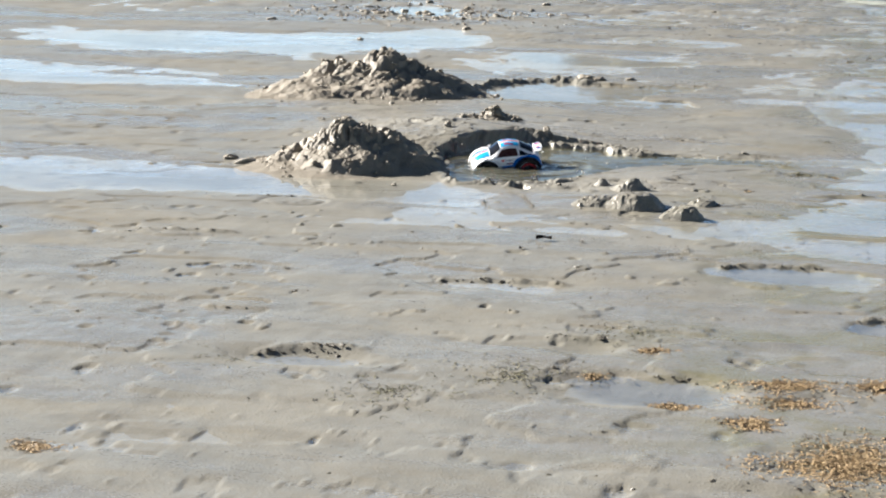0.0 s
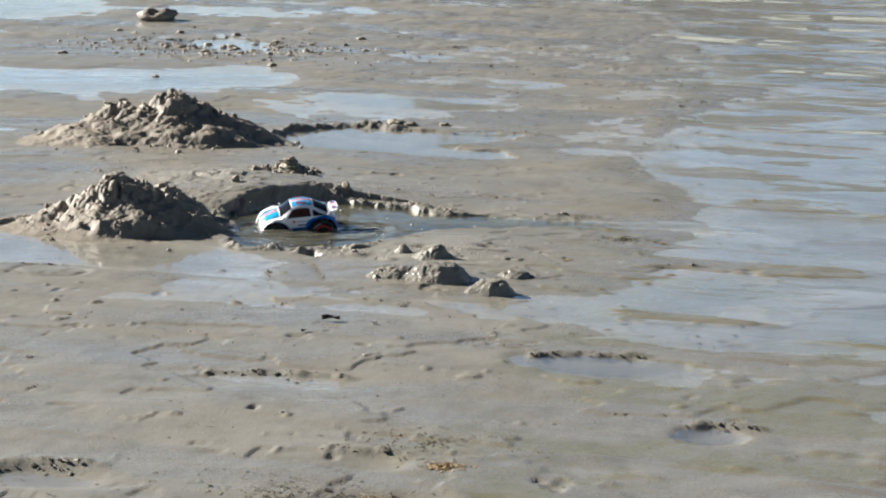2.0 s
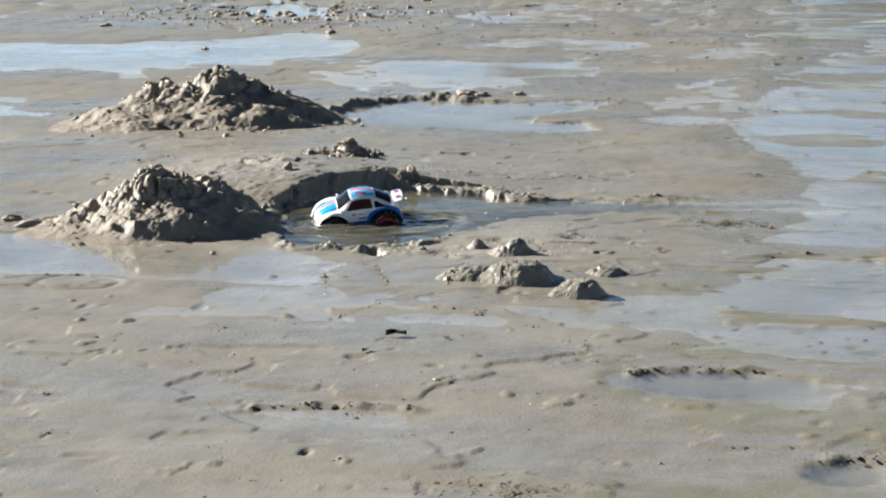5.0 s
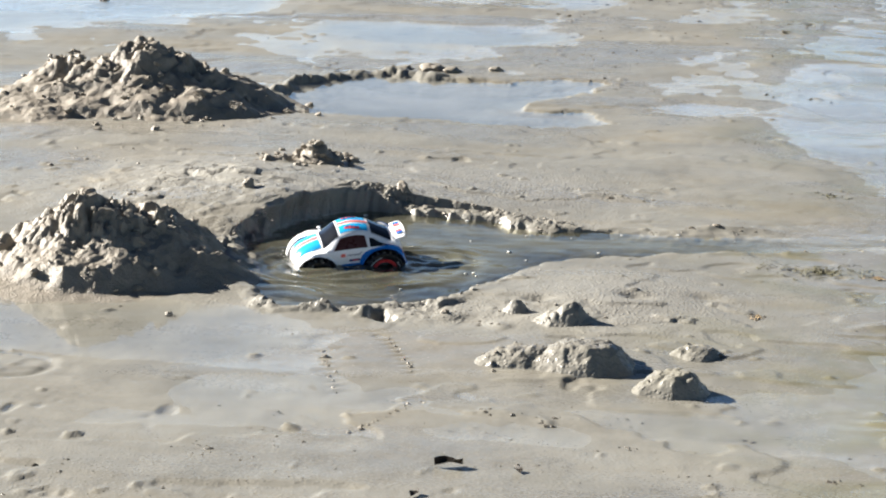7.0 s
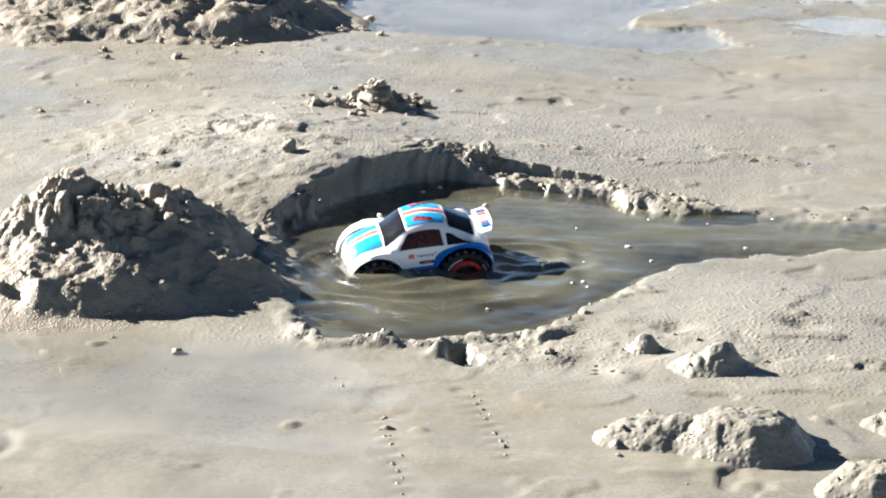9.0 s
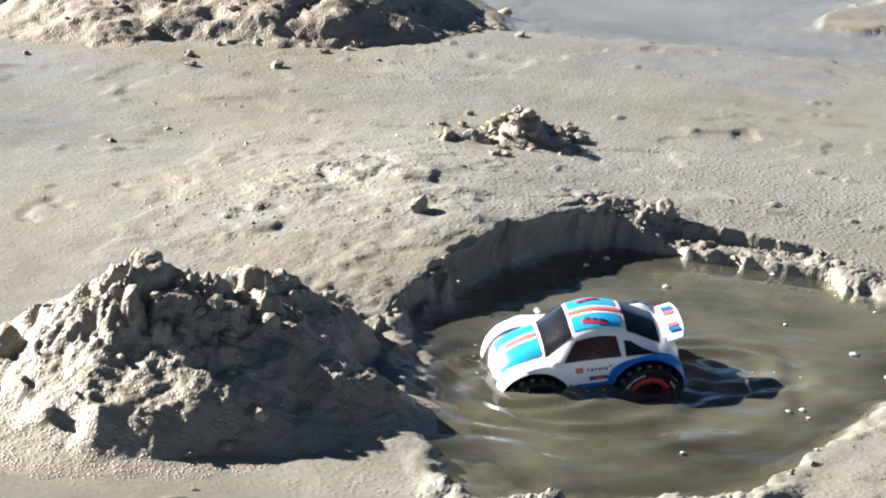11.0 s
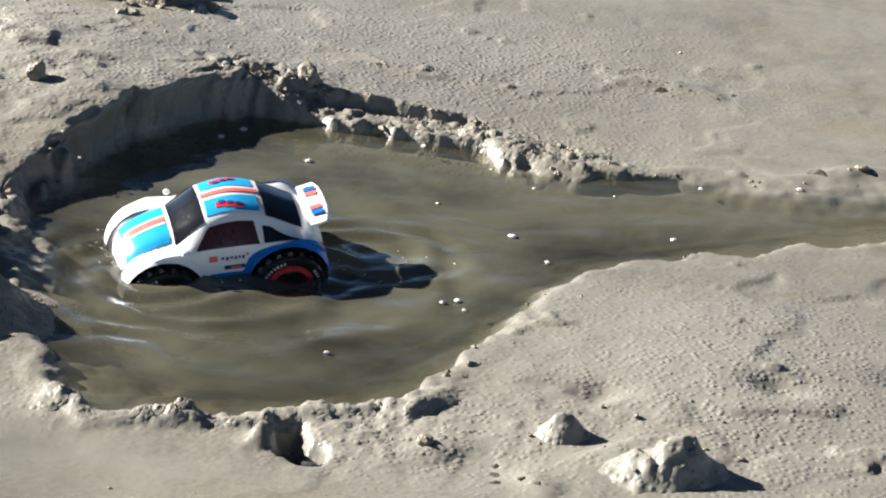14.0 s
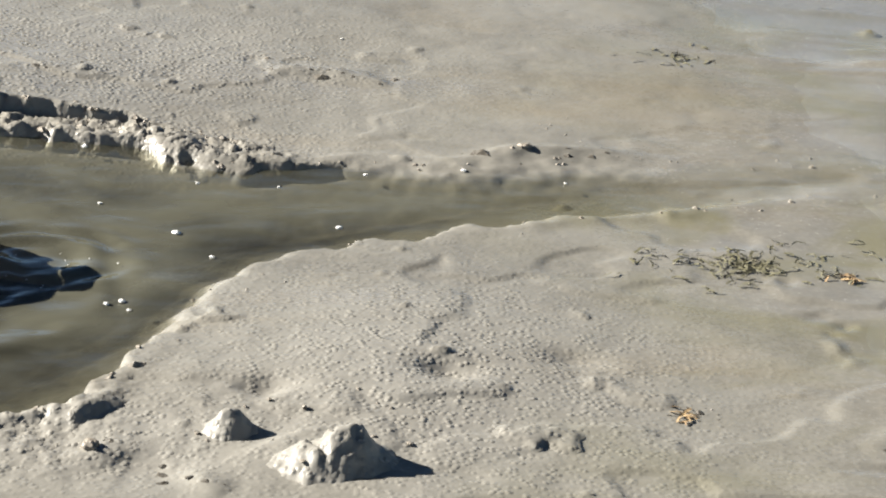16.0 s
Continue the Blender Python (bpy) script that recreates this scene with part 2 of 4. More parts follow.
def grid_mesh(name, xs, ys, z, keep=None):
    """A relief over a grid as one mesh, smooth shaded."""
    nx, ny = len(xs), len(ys)
    gx, gy = np.meshgrid(xs, ys)
    co = np.stack([gx, gy, z], -1).reshape(-1, 3).astype(np.float32)
    i, j = np.meshgrid(np.arange(nx - 1), np.arange(ny - 1))
    a = (j * nx + i).ravel()
    quads = np.stack([a, a + 1, a + nx + 1, a + nx], 1)
    if keep is not None:
        quads = quads[keep[:-1, :-1].ravel() | keep[1:, 1:].ravel() | keep[1:, :-1].ravel() | keep[:-1, 1:].ravel()]
        used, quads = np.unique(quads, return_inverse=True)
        co, quads = co[used], quads.reshape(-1, 4)
    me = bpy.data.meshes.new(name)
    me.vertices.add(len(co))
    me.vertices.foreach_set("co", co.ravel())
    me.loops.add(quads.size)
    me.loops.foreach_set("vertex_index", quads.ravel().astype(np.int32))
    me.polygons.add(len(quads))
    me.polygons.foreach_set("loop_start", np.arange(0, quads.size, 4, dtype=np.int32))
    me.polygons.foreach_set("use_smooth", np.ones(len(quads), bool))
    me.update(calc_edges=True)
    return me


def axis(stops):
    """Grid lines from (place, step) stops; the step glides from one to the next."""
    out = [stops[0][0]]
    for (a, sa), (b, sb) in zip(stops, stops[1:]):
        while out[-1] < b - 1e-6:
            t = (out[-1] - a) / (b - a)
            out.append(out[-1] + sa * (sb / sa) ** t)
    return np.array(out)


# The pool dug into the mud, with the channel that drains it, and the puddle behind.
POOL_EDGE = [(-0.13, 0.25), (-0.07, 0.15), (-0.01, 0.085), (0.07, 0.105), (0.14, 0.104), (0.25, 0.13), (0.34, 0.15), (0.41, 0.26),
             (0.48, 0.38), (0.54, 0.55), (0.63, 0.66), (0.78, 0.73), (1.02, 0.82), (1.4, 0.93), (1.7, 1.0), (1.5, 1.1),
             (1.0, 1.07), (0.8, 1.04), (0.66, 1.025), (0.56, 1.0), (0.49, 1.03), (0.42, 1.09), (0.35, 1.132), (0.28, 1.15),
             (0.2, 1.163), (0.13, 1.17), (0.06, 1.205), (-0.03, 1.15), (-0.115, 1.04), (-0.178, 0.86), (-0.215, 0.70), (-0.19, 0.57), (-0.165, 0.41)]
PUDDLE_EDGE = [(-0.47, 2.84), (-0.45, 3.2), (-0.2, 3.46), (0.0, 3.42), (0.25, 3.42), (0.42, 3.52), (0.62, 3.5), (0.61, 3.25), (0.36, 2.95),
               (0.36, 2.86), (0.56, 2.88), (0.67, 2.66), (0.45, 2.49), (0.2, 2.53), (-0.05, 2.58), (-0.33, 2.57)]
# Hollows that hold a film of water: centre, half sizes, depth in mm.
HOLLOWS = [(-0.5, -0.14, 0.72, 0.32, 11), (0.45, -0.75, 0.9, 0.3, 6), (-1.5, -0.1, 0.7, 0.5, 12), (-2.3, 4.7, 0.85, 0.6, 13), (-1.35, 5.2, 0.55, 0.6, 12),
           (-0.05, 4.5, 0.5, 0.25, 14), (-0.2, 6.75, 0.31, 0.32, 13), (0.1, 5.5, 0.52, 0.26, 11), (-1.5, 6.9, 0.3, 0.34, 13), (-1.72, 2.05, 0.14, 0.16, 11), (0.95, 3.0, 0.2, 0.14, 9)]
SHALLOWS = [(-3.6, 8.8, 0.9, 0.9, 18), (-2.0, 9.1, 0.6, 0.35, 12), (-2.6, 2.9, 0.9, 0.22, 9), (-3.1, 3.3, 0.7, 0.25, 10), (1.36, -1.5, 0.26, 0.12, 22),
            (0.13, -3.15, 0.2, 0.1, 22), (1.1, -3.3, 0.24, 0.18, 26), (1.7, -2.3, 0.09, 0.1, 24), (0.9, -2.82, 0.1, 0.08, 11), (0.5, -1.95, 0.3, 0.1, 6)]
RIDGES = [(1.12, -1.45, 1.5, -1.38, 0.016), (0.2, -1.96, 0.72, -1.9, 0.014), (-0.03, -3.12, 0.3, -3.0, 0.016), (0.88, -3.3, 1.2, -3.12, 0.012), (-1.0, -1.35, -0.55, -1.25, 0.01),
          (1.62, -2.22, 1.85, -2.2, 0.014), (0.5, -0.72, 0.68, -0.8, 0.006), (-0.55, -1.95, -0.2, -1.85, 0.01), (1.3, 0.05, 1.6, 0.2, 0.008), (0.75, -2.75, 1.0, -2.72, 0.01),
          (0.36, 0.05, 0.53, -0.09, 0.012), (0.6, 1.44, 0.82, 1.41, 0.008), (0.92, 1.09, 1.14, 1.085, 0.003), (-0.8, -0.5, -0.55, -0.42, 0.006), (0.16, 1.36, 0.36, 1.39, 0.004)]
RUTS = [(0.12, -0.26, 0.22, -0.64), (0.26, -0.16, 0.36, -0.48), (0.28, -0.9, 0.4, -0.63), (-0.9, -2.6, 0.2, -2.2), (-0.85, -3.0, 0.15, -2.4)]


def rim_scarp(x, y):
    """Distance behind the broken edge along the far rim of the pool, and how far it runs."""
    edge = y - 1.235 + 0.13 * np.clip(x - 0.13, 0, 0.25) + 0.42 * np.clip(x - 0.38, 0, 0.3) + 0.04 * fbm(x * 8, y * 6, 74, 3) + 0.03 * fbm(x * 26, y * 26, 75, 3, 0.6)
    return edge, smooth(0.08, 0.15, x) * smooth(0.5, 0.38, x)


def relief(x, y):
    """Height of the mud flat; the water stands at zero."""
    z = 0.0045 + 0.010 * fbm(x * 0.9, y * 0.75, 3, 3) + 0.009 * fbm(x * 3.1, y * 2.2, 11, 4)
    z += 0.0032 * fbm(x * 12, y * 8, 21, 4, 0.5)
    z += 0.006 * np.abs(fbm(x * 5, y * 5, 31, 3)) - 0.0012
    # Broken, trodden crust far behind the puddles, and crisp little scarps where a film has drained.
    z += 0.004 * smooth(4.9, 5.8, y) * smooth(1.6, 0.6, x)
    z += smooth(5.2, 7.5, y) * (0.03 * np.abs(fbm(x * 4.2, y * 2.6, 33, 3)) - 0.006)
    calm = 1 - 0.8 * np.maximum(hump(x, y, 1.35, 1.6, 0.75, 0.75), hump(x, y, -0.3, -0.25, 0.8, 0.36))
    step = fbm(x * 1.9 + 0.4 * fbm(x * 6, y * 6, 36, 2), y * 2.6, 35, 4, 0.6)
    fore = (1 + 0.35 * smooth(-0.7, -1.3, y)) * calm
    z += 0.0035 * fore * (smooth(0.02, 0.04, step) - 0.5)
    pit = fbm(x * 7.5, y * 6.5, 37, 3, 0.6)
    z -= 0.006 * fore * smooth(0.28, 0.36, pit)
    z += 0.005 * calm * smooth(0.28, 0.36, fbm(x * 15, y * 13, 38, 3, 0.6))
    for cx, cy, rx, ry, deep in HOLLOWS + SHALLOWS:
        warp = 1 + 0.9 * fbm(x * 2.4 / max(rx, 0.3), y * 2.4 / max(ry, 0.3), 40, 3)
        z -= 0.001 * deep * np.exp(-((((x - cx) / rx) ** 2 + ((y - cy) / ry) ** 2) * warp) ** 2)
    # The bank behind and beside the pool, the spoil between the mounds, the hump in front of the channel.
    for cx, cy, rx, ry, tall in ((-0.2, 1.22, 0.42, 0.36, 0.062), (-0.55, 1.3, 0.4, 0.4, 0.024), (-0.18, 0.88, 0.30, 0.24, 0.034), (-0.6, 2.1, 0.8, 0.6, 0.035), (0.75, 0.33, 0.3, 0.36, 0.019),
                                 (0.35, 1.55, 0.55, 0.3, 0.012), (0.7, -0.2, 0.35, 0.35, 0.012), (-1.6, 1.6, 0.8, 0.6, 0.014), (0.2, -2.9, 1.6, 0.9, 0.012), (1.0, 2.0, 0.6, 0.5, 0.006)):
        z += tall * np.exp(-(((x - cx) / rx) ** 2 + ((y - cy) / ry) ** 2))
    clotted = np.exp(-(((x + 0.42) / 0.32) ** 2 + ((y - 1.15) / 0.42) ** 2))
    z += clotted * (0.024 * fbm(x * 13, y * 13, 55, 5, 0.62) + 0.006 * smooth(0.15, 0.3, fbm(x * 22, y * 22, 56, 2)))
    mask = np.exp(-(((x - 0.32) / 0.17) ** 2 + ((y - 0.03) / 0.08) ** 2)) + 0.8 * np.exp(-(((x - 0.55) / 0.2) ** 2 + ((y - 0.15) / 0.2) ** 2))
    z += mask * (0.006 + 0.010 * fbm(x * 12, y * 12, 57, 3, 0.5) + 0.002 * smooth(0.1, 0.25, fbm(x * 30, y * 30, 58, 2)))
    z += 0.016 * np.exp(-(((x - 0.185) / 0.02) ** 2 + ((y - 0.035) / 0.032) ** 2)) * (0.8 + 4 * fbm(x * 45, y * 45, 59, 3, 0.6))
    # Open shallow water to the side.
    shore = x - 1.22 + 0.28 * smooth(1.3, 2.2, y) * smooth(5.5, 4.5, y) - 0.07 * (y - 1.0) + 0.27 * np.clip(y - 5, 0, 9) + 0.55 * fbm(x * 1.2, y * 0.7, 51, 3)
    z -= 0.012 * smooth(0.0, 0.5, shore) * smooth(-2.2, 0.2, y) + 0.014 * smooth(0.5, 3.0, shore) + 0.016 * smooth(0.2, 1.0, shore) * smooth(5.5, 8.0, y)
    z += 0.013 * smooth(0.12, 0.3, fbm(x * 0.9 + 2 * y, y * 3.4, 53, 4, 0.6)) * smooth(0.0, 0.6, shore) * smooth(4.0, 2.2, shore)
    wob = 0.045 * fbm(x * 9, y * 9, 61, 3) + 0.042 * fbm(x * 26, y * 26, 66, 3, 0.6)
    near = (np.abs(x - 0.6) < 1.6) & (np.abs(y - 0.7) < 1.2)
    d = np.full(x.shape, -1.0)
    d[near] = inside_depth(x[near], y[near], POOL_EDGE) + wob[near]
    bank = (np.abs(x + 0.1) < 0.25) & (np.abs(y - 0.97) < 0.36)
    d[bank] += 0.016 * (crumble(x[bank], y[bank], 0.06, 160) - 0.45)
    wall = 0.014 + 0.075 * np.exp(-(((x - 0.56) / 0.16) ** 2 + ((y - 0.45) / 0.2) ** 2)) + 0.012 * smooth(0.6, 1.2, x) + 0.02 * smooth(0.1, -0.2, x) + 0.10 * hump(x, y, -0.22, 0.52, 0.08, 0.10) + 0.07 * smooth(0.68, 0.85, x) * smooth(0.88, 1.0, y)
    d = d + (0.022 * fbm(x * 34, y * 34, 68, 3, 0.6) + 0.06 * fbm(x * 13, y * 13, 69, 2)) * smooth(0.15, -0.15, x) * (d > -0.5)
    t = smooth(0, 1, d / wall)
    land = 1 - t
    fade = 1 - 0.75 * smooth(0.55, 1.3, x)
    z = z * (1 - t) - t * (0.014 + 0.036 * smooth(0.03, 0.2, d)) * fade
    front = smooth(0.03, 0.08, x) * smooth(0.5, 0.4, x) * smooth(0.35, 0.2, y)
    z += (0.009 + 0.011 * front * (0.7 + 2 * fbm(x * 24, y * 24, 70, 3, 0.6))) * np.exp(-((d + 0.02) / 0.022) ** 2) * (1 - smooth(0.9, 1.4, x)) * (1 - 0.85 * smooth(0.36, 0.44, x) * smooth(0.85, 0.7, y)) * (1 - smooth(0.05, -0.1, x) * smooth(0.5, 0.7, y)) * (0.35 + 1.6 * np.clip(fbm(x * 8, y * 8, 71, 2) + 0.2, 0, 1))
    # A crumbled ledge along the far rim, a notch broken out of the near one, the wheel ruts.
    scarp, along = rim_scarp(x, y)
    z += 0.007 * (0.45 + 1.3 * np.clip(fbm(x * 7, y * 7, 79, 2) + 0.3, 0, 1)) * smooth(-0.005, 0.003, scarp) * np.exp(-np.clip(scarp, 0, 9) / 0.13) * along
    shelf = smooth(-0.12, -0.06, scarp) * smooth(0.002, -0.012, scarp) * along * smooth(-0.01, 0.004, z)
    z += shelf * (0.6 * (0.007 - z) + 0.014 * fbm(x * 34, y * 34, 72, 3, 0.65))
    z -= 0.008 * np.exp(-((scarp + 0.008) / 0.008) ** 2) * along
    close = (np.abs(x - 0.2) < 0.75) & (y > -0.25) & (y < 1.6)
    px, py, pd = x[close], y[close], d[close]
    blocks, bits = crumble(px, py, 0.05, 140), crumble(px, py, 0.024, 150)
    up = py - 1.085 + 0.3 * (px - 0.52)
    bulk = np.exp(-(((px - 0.52) / 0.13) ** 4 + (up / 0.055) ** 4))
    corner = hump(px, py, 0.06, 1.245, 0.09, 0.06)
    slope = smooth(-0.13, -0.05, scarp[close]) * smooth(0.0, -0.015, scarp[close]) * along[close]
    saddle = hump(px, py, -0.34, 0.66, 0.10, 0.09) + 0.4 * hump(px, py, -0.24, 0.5, 0.10, 0.12)
    rim = np.exp(-((pd + 0.02) / 0.03) ** 2) * smooth(-0.08, -0.04, px) * smooth(0.5, 0.42, px) * smooth(0.4, 0.25, py)
    spoil = hump(px, py, 0.33, 0.05, 0.09, 0.07) + 0.6 * hump(px, py, 0.08, 0.085, 0.05, 0.03)
    z[close] += land[close] * (bulk * (0.004 + 0.013 * bits + 0.004 * blocks) + corner * 0.042 * (blocks - 0.3) + slope * 0.014 * (bits - 0.35)
                               + saddle * 0.04 * (blocks - 0.4) + rim * 0.006 * (bits - 0.3) + spoil * 0.008 * (bits - 0.1) + 0.020 * hump(px, py, -0.062, 0.115, 0.032, 0.035) * (0.6 + 0.8 * bits) + 0.012 * hump(px, py, 0.065, 0.085, 0.05, 0.022) * (0.5 + bits))
    # A print pressed into the bank, dents in the hump.
    print_rim = np.hypot((x + 0.41) / 0.055, (y - 1.295) / 0.085) + 0.3 * fbm(x * 20, y * 20, 44, 2)
    z -= 0.006 * np.exp(-((print_rim - 1) / 0.16) ** 2)
    print_rim = np.hypot((x + 0.55) / 0.12, (y + 0.52) / 0.1) + 0.25 * fbm(x * 14, y * 14, 45, 2)
    z -= 0.004 * np.exp(-((print_rim - 1) / 0.12) ** 2)
    z -= 0.014 * hump(x, y, 0.81, 0.255, 0.035, 0.03) + 0.012 * hump(x, y, 0.585, 0.2, 0.03, 0.025) + 0.008 * hump(x, y, 0.98, 0.32, 0.04, 0.03) + 0.008 * hump(x, y, 0.44, -0.01, 0.06, 0.05)
    for ax, ay, bx, by, tall in RIDGES:
        near = (x > ax - 0.15) & (x < bx + 0.15) & (y > min(ay, by) - 0.15) & (y < max(ay, by) + 0.2)
        px, py = x[near], y[near]
        t = np.clip(((px - ax) * (bx - ax) + (py - ay) * (by - ay)) / ((bx - ax) ** 2 + (by - ay) ** 2), 0, 1)
        bow = 0.12 * (bx - ax) * t * (1 - t) * 4
        off = np.hypot(px - ax - t * (bx - ax), py - ay - t * (by - ay) - bow + 0.06 * fbm(px * 9, py * 3, 77, 3))
        z[near] += tall * np.exp(-((off / 0.022) ** 2)) * smooth(0, 0.12, t * (1 - t)) * (0.7 + 1.6 * fbm(px * 24, py * 24, 78, 3))
    z -= 0.06 * np.exp(-(((x - 0.225 + 0.3 * (y - 0.03) + 0.05 * fbm(x * 30, y * 30, 67, 3)) / 0.024) ** 4 + ((y - 0.032) / 0.046) ** 4))
    for ax, ay, bx, by in RUTS:
        t = np.clip(((x - ax) * (bx - ax) + (y - ay) * (by - ay)) / ((bx - ax) ** 2 + (by - ay) ** 2), 0, 1)
        d2 = (x - ax - t * (bx - ax)) ** 2 + (y - ay - t * (by - ay)) ** 2
        z += (0.0015 * np.sin(t * 60) * np.exp(-d2 / 0.0002) - 0.0012 * np.exp(-d2 / 0.0008)) * smooth(0, 0.05, t * (1 - t))
    near = (np.abs(x - 0.1) < 0.9) & (np.abs(y - 3.0) < 0.8)
    d = np.full(x.shape, -1.0)
    d[near] = inside_depth(x[near], y[near], PUDDLE_EDGE) + 1.6 * wob[near]
    t = smooth(0, 0.05, d)
    z = z * (1 - t) - t * (0.008 + 0.02 * smooth(0.05, 0.25, d))
    z += 0.034 * np.exp(-((d + 0.03) / 0.026) ** 2) * smooth(0.25, -0.05, x) * smooth(2.9, 3.1, y) * np.clip(0.6 + 1.8 * fbm(x * 12, y * 12, 76, 3, 0.6), 0.1, 1.4)
    return z


XS = axis([(-900, 260), (-40, 6), (-8, 0.25), (-3.2, 0.03), (-1.1, 0.011), (-0.42, 0.0056), (0.7, 0.0056), (1.4, 0.010), (2.6, 0.03), (8, 0.3), (40, 6), (900, 260)])
YS = axis([(-300, 90), (-14, 1.2), (-4.8, 0.03), (-0.95, 0.012), (-0.15, 0.0058), (1.35, 0.0058), (2.0, 0.011), (4.2, 0.022), (13, 0.06), (30, 0.8), (120, 12), (1500, 300)])


def pimpled(x, y):
    """How far rain and drips have pimpled the drained mud, 0 to 1."""
    level = hump(x, y, -0.35, 1.25, 0.65, 0.45) + hump(x, y, 0.78, 0.2, 0.36, 0.42) + 0.9 * hump(x, y, 0.35, 1.5, 0.5, 0.32) + 0.8 * hump(x, y, -0.55, 0.42, 0.5, 0.4)
    level += 0.9 * hump(x, y, 0.35, 0.05, 0.16, 0.1) + 0.8 * hump(x, y, -0.7, 2.3, 0.8, 0.6) + 0.35 * smooth(-0.6, -1.4, y)
    level += 0.9 * hump(x, y, 0.08, 0.1, 0.3, 0.045) + 0.8 * hump(x, y, 0.5, 1.1, 0.2, 0.08)
    return np.clip(level, 0.04, 1) * (1 + 0.6 * fbm(x * 5, y * 5, 47, 3))


def store_pimples(me, level):
    me.attributes.new("pimples", "FLOAT", "POINT").data.foreach_set("value", np.clip(level, 0, 1).ravel().astype(np.float32))


def build_ground():
    gx, gy = np.meshgrid(XS, YS)
    z = relief(gx, gy)
    rnd = random.Random(5)
    lumps = []
    for _ in range(40):
        x, y = rnd.uniform(-1.6, 1.7), rnd.uniform(-1.6, 2.4)
        r = rnd.choice((0.010, 0.012, 0.015, 0.018))
        lumps.append((x, y, r, r * rnd.uniform(0.2, 0.6)))
    heap_lumps(XS, YS, z, [p for p in lumps if not (-0.3 < p[0] < 0.6 and 0.1 < p[1] < 1.25)])
    # The dug bank overhangs: the foot of its wall lies further back than the lip.
    me = grid_mesh("ground", XS, YS, z)
    d = np.where((np.abs(gx) < 0.6) & (np.abs(gy - 0.9) < 0.6), inside_depth(gx, gy, POOL_EDGE), -1)
    back = smooth(0.16, -0.12, gx) * smooth(0.6, 0.75, gy) * smooth(0.085, 0.03, z) * smooth(-0.05, 0.0, d) * smooth(0.2, 0.06, d)
    co = np.stack([gx - 0.03 * back, gy + 0.018 * back, z], -1).astype(np.float32)
    me.vertices.foreach_set("co", co.ravel())
    me.update()
    store_pimples(me, pimpled(gx, gy))
    ob = new("ground", me)
    ob.data.materials.append(MUD)
    tagged(ob, "wet grey-beige tidal mud flat with puddles", "mud", kind="structure")
    return z


GROUND_Z = build_ground()


def ground_at(x, y):
    i, j = int(np.searchsorted(XS, x)), int(np.searchsorted(YS, y))
    return float(GROUND_Z[min(j, len(YS) - 1), min(i, len(XS) - 1)])


def store_depth(ob):
    """Keeps the depth of the water at each point of a sheet."""
    co = np.empty(len(ob.data.vertices) * 3, np.float32)
    ob.data.vertices.foreach_get("co", co)
    co = co.reshape(-1, 3)
    i = np.clip(np.searchsorted(XS, co[:, 0]), 0, len(XS) - 1)
    j = np.clip(np.searchsorted(YS, co[:, 1]), 0, len(YS) - 1)
    depth = np.clip(co[:, 2] - GROUND_Z[j, i], 0, 1).astype(np.float32)
    ob.data.attributes.new("depth", "FLOAT", "POINT").data.foreach_set("value", depth)


def build_water():
    wx = axis([(-900, 260), (-30, 6), (-5, 0.12), (-2.6, 0.022), (2.2, 0.022), (5, 0.15), (40, 6), (900, 260)])
    wy = axis([(-300, 90), (-14, 1.2), (-4.6, 0.05), (-3, 0.022), (5, 0.026), (13, 0.07), (30, 1), (120, 12), (1500, 300)])
    gx, gy = np.meshgrid(wx, wy)
    film = new("water", grid_mesh("water", wx, wy, gx * 0, (inside_depth(gx, gy, POOL_EDGE) < -0.012) & (hump(gx, gy, 0.225, 0.03, 0.05, 0.07) < 0.35)))
    film.data.materials.append(FILM)
    store_depth(film)
    tagged(film, "thin sheet of shallow water reflecting pale sky", "water", kind="structure")
    px, py = np.arange(-0.48, 1.8, 0.008), np.arange(0.0, 1.4, 0.008)
    gx, gy = np.meshgrid(px, py)
    ring = np.hypot((gx - 0.1) / 1.3, gy - 0.5)
    wave = 0.003 * fbm(gx * 9, gy * 14, 81, 3) + 0.0024 * np.sin(ring * 70 + 14 * fbm(gx * 5, gy * 5, 85, 3)) * np.exp(-((ring - 0.12) / 0.16) ** 2)
    for wx0, wy0 in ((-0.02, 0.53), (0.15, 0.59), (0.27, 0.65)):
        r = np.hypot(gx - wx0, (gy - wy0) * 1.15) + 0.05 * fbm(gx * 9, gy * 9, 87, 3)
        wave += 0.0035 * np.sin(r * 95) * np.exp(-((r - 0.09) / 0.06) ** 2) * np.clip(0.5 + 2.2 * fbm(gx * 11, gy * 11, 88, 3), 0, 1.6)
    pool = new("pool_water", grid_mesh("pool_water", px, py, 0.003 + wave, inside_depth(gx, gy, POOL_EDGE) > np.where((gx < 0.1) & (gy > 0.6), -0.12, -0.035)))
    pool.data.materials.append(POOL)
    store_depth(pool)
    tagged(pool, "murky green-brown water filling a dug pool", "water", kind="structure")


build_water()


# ---- mounds ----
def part(name, data, material, parent, label=""):
    ob = new(name, data)
    if data.materials:
        data.materials[0] = material
    else:
        data.materials.append(material)
    ob.parent = parent
    return tagged(ob, label)


